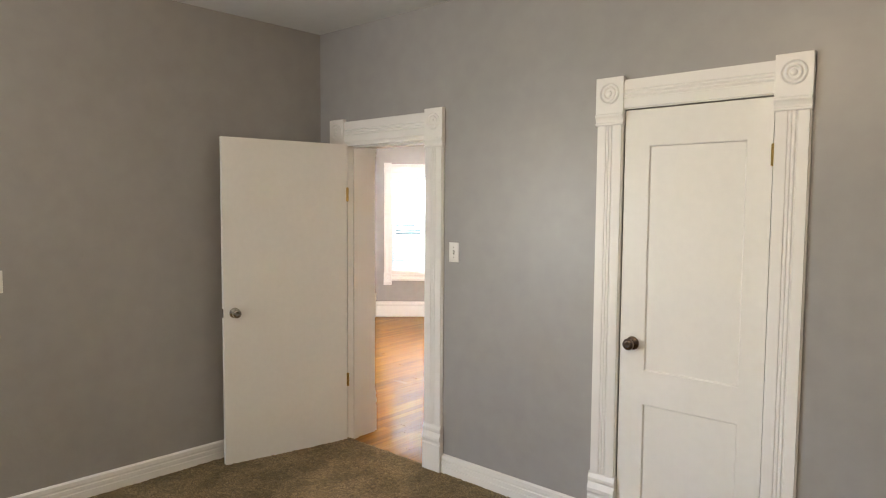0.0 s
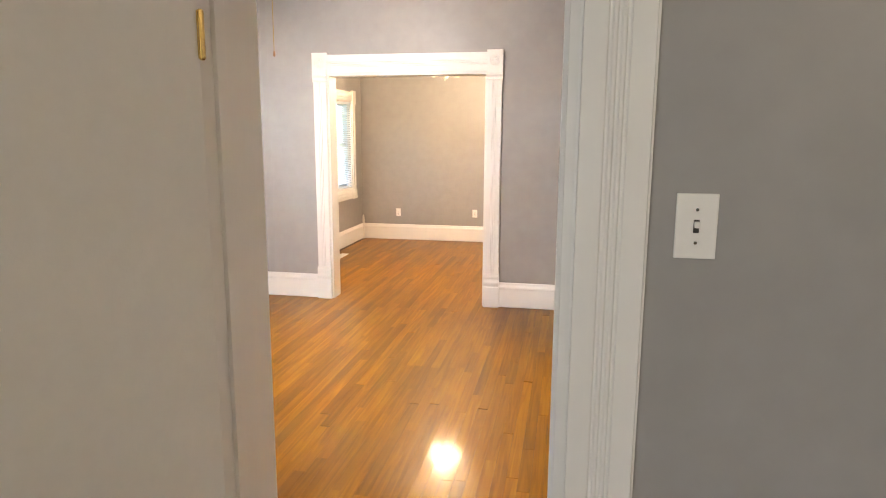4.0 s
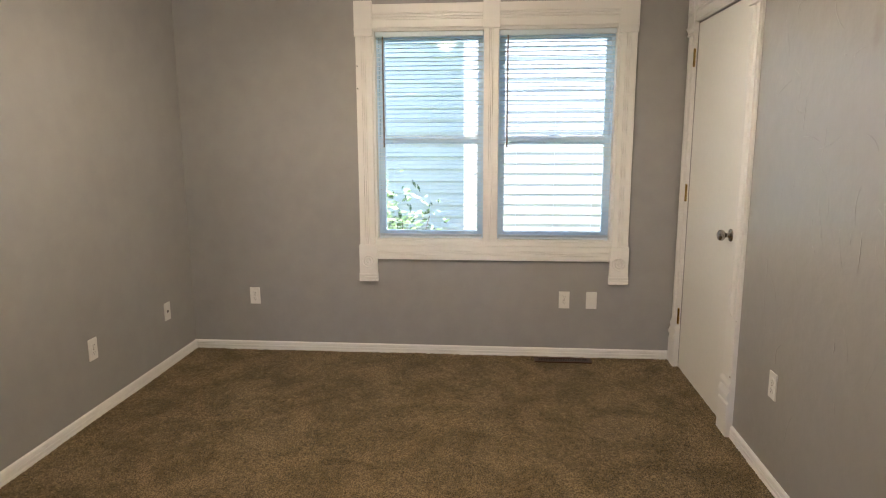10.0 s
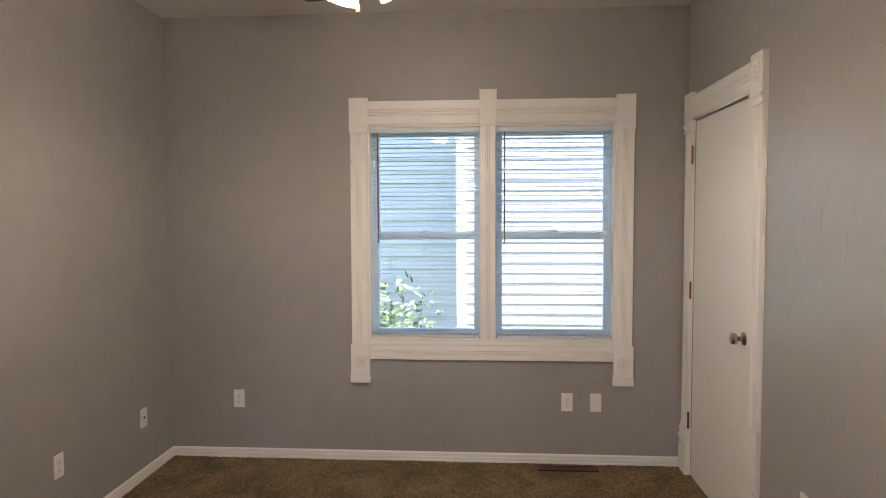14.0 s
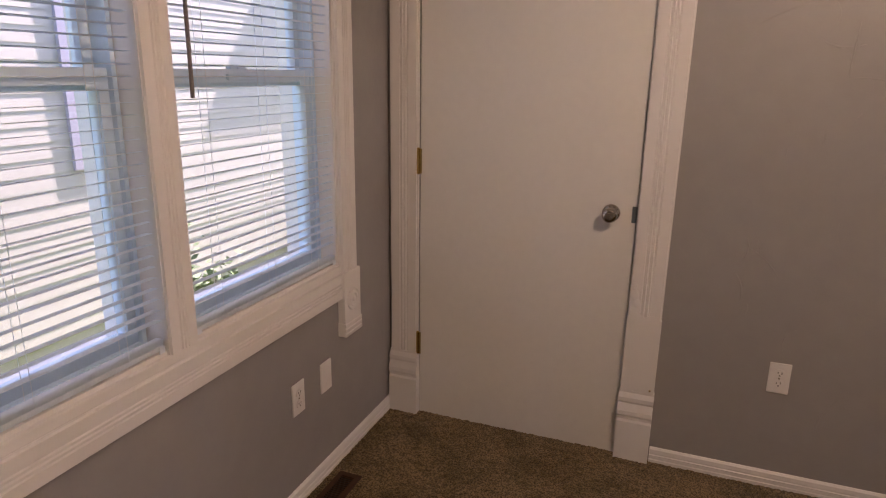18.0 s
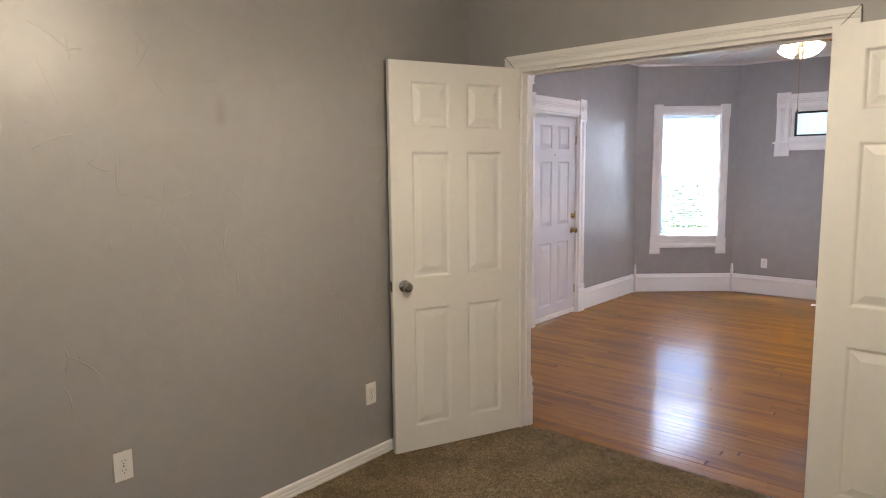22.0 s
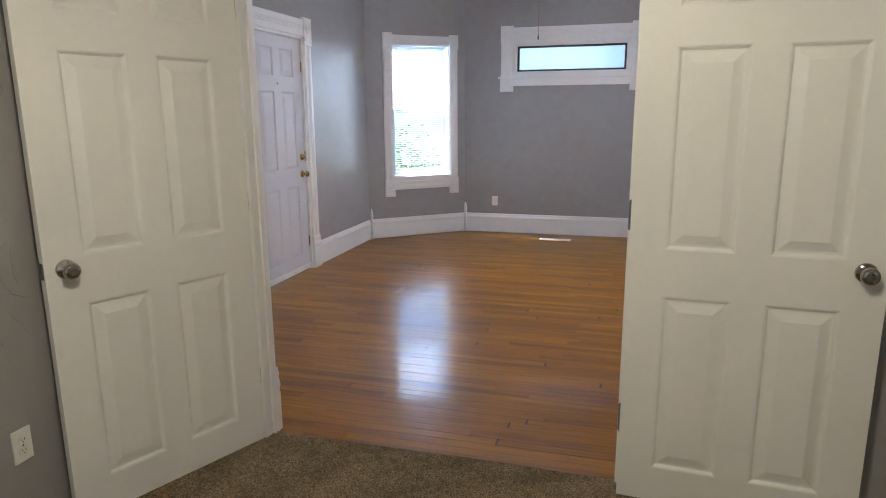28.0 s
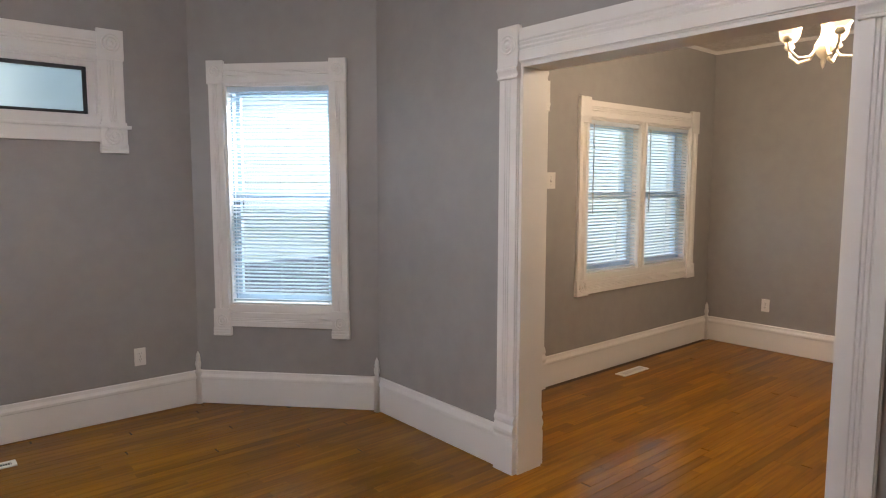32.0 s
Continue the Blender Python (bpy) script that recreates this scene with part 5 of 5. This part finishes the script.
for k in range(5):
    a = radians(20 + 72 * k)
    u = Vector((math.cos(a), math.sin(a), 0))
    pts = [u * 0.03 + Vector((0, 0, -0.47)), u * 0.08 + Vector((0, 0, -0.535)), u * 0.15 + Vector((0, 0, -0.545)), u * 0.205 + Vector((0, 0, -0.50)), u * 0.215 + Vector((0, 0, -0.455))]
    part("arm", tube(pts, 0.008, 8), IVORY, CH)
    c = u * 0.215
    part("cup", lathe([(0, -0.46), (0.02, -0.458), (0.03, -0.445), (0.022, -0.43), (0.018, -0.42), (0, -0.42)], 14, Matrix.Translation(c)), IVORY, CH, smooth=True)
    prof = [(0.020, -0.42), (0.036, -0.41), (0.05, -0.39), (0.056, -0.36), (0.062, -0.335), (0.074, -0.315), (0.072, -0.314), (0.059, -0.335), (0.052, -0.36), (0.046, -0.388), (0.034, -0.406), (0.018, -0.416)]
    part("shade", lathe(prof, 22, Matrix.Translation(c)), SHADE_GLOW, CH, "frosted glass bell shade, lit", smooth=True).visible_shadow = False
    part("shade_base", lathe([(0.0215, -0.4205), (0.0375, -0.4105), (0.0515, -0.3905), (0.0572, -0.366), (0.055, -0.366), (0.045, -0.395), (0.02, -0.4155)], 22, Matrix.Translation(c)), CREAM_GLOW, CH, "cream-lit lower half of the glass", smooth=True).visible_shadow = False
    part("bulb", lathe([(0, -0.415), (0.012, -0.41), (0.02, -0.385), (0.02, -0.365), (0.01, -0.35), (0, -0.345)], 12, Matrix.Translation(c)), BULB, CH, smooth=True).visible_shadow = False

# first bedroom: flush ceiling lamp, unseen, assumed from the warm light on the walls
fl = root("ceiling_lamp", pose(1.9, -2.5, HA), "lit flush glass ceiling lamp", "ceiling lamp")
part("pan", lathe([(0, 0), (0.16, 0), (0.165, -0.012), (0.15, -0.025), (0, -0.025)], 28), WHITE, fl, smooth=True)
part("shade", lathe([(0.15, -0.02), (0.148, -0.05), (0.12, -0.085), (0.06, -0.105), (0, -0.11)], 28), SHADE_GLOW, fl, smooth=True).visible_shadow = False



# ---- floors ----
def wood_material(name, per):
    """Varnished oak: long grain along y, tone varied from board to board."""
    m = bpy.data.materials.new(name)
    m.use_nodes = True
    n, l = m.node_tree.nodes, m.node_tree.links
    b = n["Principled BSDF"]
    geo = n.new("ShaderNodeNewGeometry")
    info = n.new("ShaderNodeObjectInfo")
    rand = info.outputs["Random"] if per == "object" else geo.outputs["Random Per Island"]
    mp = n.new("ShaderNodeMapping")
    mp.inputs["Scale"].default_value = (34, 1.6, 1)
    off = n.new("ShaderNodeCombineXYZ")
    mul = n.new("ShaderNodeMath")
    mul.operation, mul.inputs[1].default_value = "MULTIPLY", 57.0
    l.new(rand, mul.inputs[0])
    l.new(mul.outputs[0], off.inputs[1])
    l.new(geo.outputs["Position"], mp.inputs["Vector"])
    l.new(off.outputs[0], mp.inputs["Location"])
    grain = n.new("ShaderNodeTexNoise")
    grain.inputs["Scale"].default_value, grain.inputs["Detail"].default_value, grain.inputs["Distortion"].default_value = 1.0, 6, 1.2
    l.new(mp.outputs[0], grain.inputs["Vector"])
    big = n.new("ShaderNodeTexNoise")
    big.inputs["Scale"].default_value, big.inputs["Detail"].default_value = 1.1, 3
    l.new(geo.outputs["Position"], big.inputs["Vector"])
    mix1 = n.new("ShaderNodeMix")
    mix1.data_type = "RGBA"
    mix1.inputs[6].default_value, mix1.inputs[7].default_value = (0.165, 0.060, 0.002, 1), (0.358, 0.155, 0.004, 1)
    gr = n.new("ShaderNodeMapRange")
    gr.inputs[1].default_value, gr.inputs[2].default_value = 0.18, 0.84
    l.new(grain.outputs[0], gr.inputs[0])
    l.new(gr.outputs[0], mix1.inputs[0])
    hsv = n.new("ShaderNodeHueSaturation")
    r1 = n.new("ShaderNodeMapRange")
    r1.inputs[3].default_value, r1.inputs[4].default_value = 0.74, 1.20
    l.new(rand, r1.inputs[0])
    r2 = n.new("ShaderNodeMapRange")
    r2.inputs[1].default_value, r2.inputs[2].default_value = 0.3, 0.7
    r2.inputs[3].default_value, r2.inputs[4].default_value = 0.82, 1.12
    l.new(big.outputs[0], r2.inputs[0])
    mm = n.new("ShaderNodeMath")
    mm.operation = "MULTIPLY"
    l.new(r1.outputs[0], mm.inputs[0])
    l.new(r2.outputs[0], mm.inputs[1])
    l.new(mm.outputs[0], hsv.inputs["Value"])
    l.new(mix1.outputs[2], hsv.inputs["Color"])
    l.new(hsv.outputs[0], b.inputs["Base Color"])
    rr = n.new("ShaderNodeMapRange")
    rr.inputs[3].default_value, rr.inputs[4].default_value = 0.36, 0.43
    l.new(big.outputs[0], rr.inputs[0])
    l.new(rr.outputs[0], b.inputs["Roughness"])
    bn = n.new("ShaderNodeBump")
    bn.inputs["Strength"].default_value, bn.inputs["Distance"].default_value = 0.07, 0.002
    l.new(grain.outputs[0], bn.inputs["Height"])
    l.new(bn.outputs[0], b.inputs["Normal"])
    b.inputs["Specular IOR Level"].default_value = 0.1
    b.inputs["Coat Weight"].default_value, b.inputs["Coat Roughness"].default_value = 0.34, 0.10
    return m


BOARD, BOARD_REST = wood_material("oak_board", "object"), wood_material("oak_boards_joined", "island")
GAP = surface("floor_gap", (0.06, 0.03, 0.013), 0.8, var=0.2)
sub = slab("floor_hardwood", [(1.118, 0.0), (1.118, 8.2), (-3.2, 8.2), (-4.4, 4.4), (-4.4, 1.0), (-3.6, 0.0)], -0.08, -0.003, GAP, "honey-brown varnished hardwood strip floor with dark joints", "floor")

for scuffed in (BOARD, BOARD_REST):
    stain(scuffed, (-1.38, 1.35, 0.0), (0.14, 0.03, 0.1), (0.50, 0.40, 0.22))

PITCH = 0.0575


def board_ends(x):
    """Where a strip of floor begins and ends at x: under the living room and the dining room."""
    lo = YS - 0.33 if AD[0] - 0.02 < x < AD[1] + 0.02 else YS - 0.01
    lo = YA + 0.0 if AD[0] - 0.02 < x < AD[1] + 0.02 else lo
    hi = YN + 0.01
    if x < BAY[0][0]:
        lo = BAY[0][1] + (BAY[0][0] - x) / (BAY[0][0] - BAY[1][0]) * (BAY[1][1] - BAY[0][1])
    if x < BAY[3][0]:
        hi = BAY[3][1] - (BAY[3][0] - x) / (BAY[3][0] - BAY[2][0]) * (BAY[3][1] - BAY[2][1])
    if x > XDW + 0.01:
        hi = YD1 if not (x < OP[0] or x > OP[1]) else hi
    return lo, hi


board_meshes = {}


def board_mesh(length):
    key = round(length, 3)
    if key not in board_meshes:
        w = PITCH - 0.0008
        prof = [(0, -0.003), (w, -0.003), (w, -0.0005), (w - 0.0007, 0), (0.0007, 0), (0, -0.0005)]
        bm = bmesh.new()
        r0 = [bm.verts.new((x, 0, z)) for x, z in prof]
        r1 = [bm.verts.new((x, key - 0.001, z)) for x, z in prof]
        for i in range(6):
            bm.faces.new((r0[i], r0[(i + 1) % 6], r1[(i + 1) % 6], r1[i]))
        bm.faces.new(r0[::-1])
        bm.faces.new(r1)
        bmesh.ops.recalc_face_normals(bm, faces=bm.faces)
        me = bpy.data.meshes.new("floor_board")
        bm.to_mesh(me)
        bm.free()
        me.materials.append(BOARD)
        board_meshes[key] = me
    return board_meshes[key]


rng = random.Random(7)
singles, rest = [], []
nx = 94
for i in range(nx):
    x = 1.118 - (nx - i) * PITCH
    spans = [board_ends(x + PITCH / 2)]
    if XDW < x < XDE and not OP[0] < x < OP[1]:
        spans.append((YD0, YD1))
    for lo, hi in spans:
        y = lo - (rng.uniform(0, 1.2) if hi - lo > 1.5 else 0)
        while y < hi - 0.02:
            ln = round(rng.choice((0.4, 0.6, 0.8, 1.0, 1.2, 1.5, 1.8)) + rng.uniform(-0.05, 0.05), 1)
            a, b = max(y, lo), min(y + ln, hi)
            if b - a > 0.03:
                near = -1.95 < x and 0.35 < a < 6.5
                (singles if near and len(singles) < 300 else rest).append((x, a, round(b - a, 2) - (0.01 if rng.random() < 0.15 else 0)))
            y += ln
for x, a, ln in singles:
    share("floor_board", board_mesh(ln), sub, pose(x, a, rng.uniform(-0.0004, 0.0002), 0, rng.uniform(-0.4, 0.4), 0))
verts, faces = [], []
for x, a, ln in rest:
    w, k, dz, tl = PITCH - 0.0008, len(verts), rng.uniform(-0.0004, 0.0002), rng.uniform(-0.0004, 0.0004)
    for y in (a, a + ln - 0.001):
        verts += [(x, y, -0.003), (x + w, y, -0.003), (x + w, y, -0.0005 + dz), (x + w - 0.0007, y, dz + tl), (x + 0.0007, y, dz), (x, y, -0.0005 + dz)]
    faces += [(k + 6 + j, k + 6 + (j + 1) % 6, k + (j + 1) % 6, k + j) for j in range(6)] + [(k, k + 1, k + 2, k + 3, k + 4, k + 5), tuple(range(k + 11, k + 5, -1))]
me = bpy.data.meshes.new("floor_boards")
me.from_pydata(verts, [], faces)
me.materials.append(BOARD_REST)
fb = new("floor_boards", me)
fb.parent = sub
tagged(fb, kind="stuff")


def carpet_material():
    m = bpy.data.materials.new("brown_cut_pile")
    m.use_nodes = True
    n, l = m.node_tree.nodes, m.node_tree.links
    b = n["Principled BSDF"]
    geo = n.new("ShaderNodeNewGeometry")
    tex = []
    for s, d in ((4.6, 7), (38, 3), (150, 2), (420, 2)):
        t = n.new("ShaderNodeTexNoise")
        t.inputs["Scale"].default_value, t.inputs["Detail"].default_value = s, d
        l.new(geo.outputs["Position"], t.inputs["Vector"])
        t.inputs["Distortion"].default_value = 0.7 if s < 10 else 0.0
        tex.append(t)
    patch = n.new("ShaderNodeMapRange")
    patch.inputs[1].default_value, patch.inputs[2].default_value = 0.33, 0.70
    add = n.new("ShaderNodeMath")
    add.operation = "MULTIPLY_ADD"
    add.inputs[1].default_value = 0.8
    l.new(tex[1].outputs[0], add.inputs[0])
    l.new(tex[0].outputs[0], add.inputs[2])
    sub_ = n.new("ShaderNodeMath")
    sub_.operation, sub_.inputs[1].default_value = "SUBTRACT", 0.40
    l.new(add.outputs[0], sub_.inputs[0])
    l.new(sub_.outputs[0], patch.inputs[0])
    c1 = n.new("ShaderNodeMix")
    c1.data_type = "RGBA"
    c1.inputs[6].default_value, c1.inputs[7].default_value = (0.152, 0.107, 0.046, 1), (0.290, 0.208, 0.106, 1)
    l.new(patch.outputs[0], c1.inputs[0])
    tuft = n.new("ShaderNodeMapRange")
    tuft.inputs[1].default_value, tuft.inputs[2].default_value = 0.38, 0.62
    tuft.inputs[3].default_value, tuft.inputs[4].default_value = 0.45, 1.56
    l.new(tex[2].outputs[0], tuft.inputs[0])
    hsv = n.new("ShaderNodeHueSaturation")
    l.new(tuft.outputs[0], hsv.inputs["Value"])
    l.new(c1.outputs[2], hsv.inputs["Color"])
    l.new(hsv.outputs[0], b.inputs["Base Color"])
    b.inputs["Roughness"].default_value = 1.0
    b.inputs["Specular IOR Level"].default_value = 0.1
    b.inputs["Sheen Weight"].default_value = 0.1
    mixh = n.new("ShaderNodeMath")
    mixh.operation = "ADD"
    l.new(tex[2].outputs[0], mixh.inputs[0])
    l.new(tex[3].outputs[0], mixh.inputs[1])
    bn = n.new("ShaderNodeBump")
    bn.inputs["Strength"].default_value, bn.inputs["Distance"].default_value = 0.9, 0.009
    l.new(mixh.outputs[0], bn.inputs["Height"])
    l.new(bn.outputs[0], b.inputs["Normal"])
    return m


CARPET = carpet_material()


def carpet(name, x0, x1, y0, y1, step, label):
    """Cut-pile carpet as one sheet with an uneven surface."""
    nx_, ny_ = int((x1 - x0) / step), int((y1 - y0) / step)
    gx, gy = np.meshgrid(np.linspace(x0, x1, nx_ + 1), np.linspace(y0, y1, ny_ + 1), indexing="ij")
    r = np.random.RandomState(4)
    z = 0.018 + r.rand(*gx.shape) * 0.006 + 0.0025 * np.sin(gx * 5.1 + 1.3 * np.sin(gy * 3.7)) * np.sin(gy * 4.3 + gx)
    v = np.stack([gx + (r.rand(*gx.shape) - 0.5) * step * 0.5, gy + (r.rand(*gx.shape) - 0.5) * step * 0.5, z], -1).reshape(-1, 3)
    i, j = np.meshgrid(np.arange(nx_), np.arange(ny_), indexing="ij")
    a = (i * (ny_ + 1) + j).ravel()
    f = np.stack([a, a + ny_ + 1, a + ny_ + 2, a + 1], -1)
    me_ = bpy.data.meshes.new(name)
    me_.vertices.add(len(v))
    me_.vertices.foreach_set("co", v.ravel())
    me_.loops.add(f.size)
    me_.loops.foreach_set("vertex_index", f.ravel())
    me_.polygons.add(len(f))
    me_.polygons.foreach_set("loop_start", np.arange(0, f.size, 4))
    me_.update(calc_edges=True)
    me_.validate()
    me_.materials.append(CARPET)
    return tagged(new(name, me_), label, "carpet", kind="structure")


carpet("floor_bedroom_carpet", 1.118, XE + 0.02, YBS - 0.01, YN + 0.01, 0.0085, "mottled brown cut-pile carpet with lighter brushed patches")
carpet("floor_first_bedroom_carpet", -1.3, 4.05, -4.65, YA + 0.005, 0.0125, "brown cut-pile carpet in the first bedroom")
tagged(part("carpet_underlay", boxed(1.12, YBS - 0.1, -0.05, XE + 0.1, YN + 0.1, 0.001), GAP), "dark underlay beneath the carpet", "underlay", kind="structure")
tagged(part("carpet_underlay", boxed(-1.4, -4.7, -0.05, 4.1, YA, 0.001), GAP), "dark underlay beneath the carpet", "underlay", kind="structure")
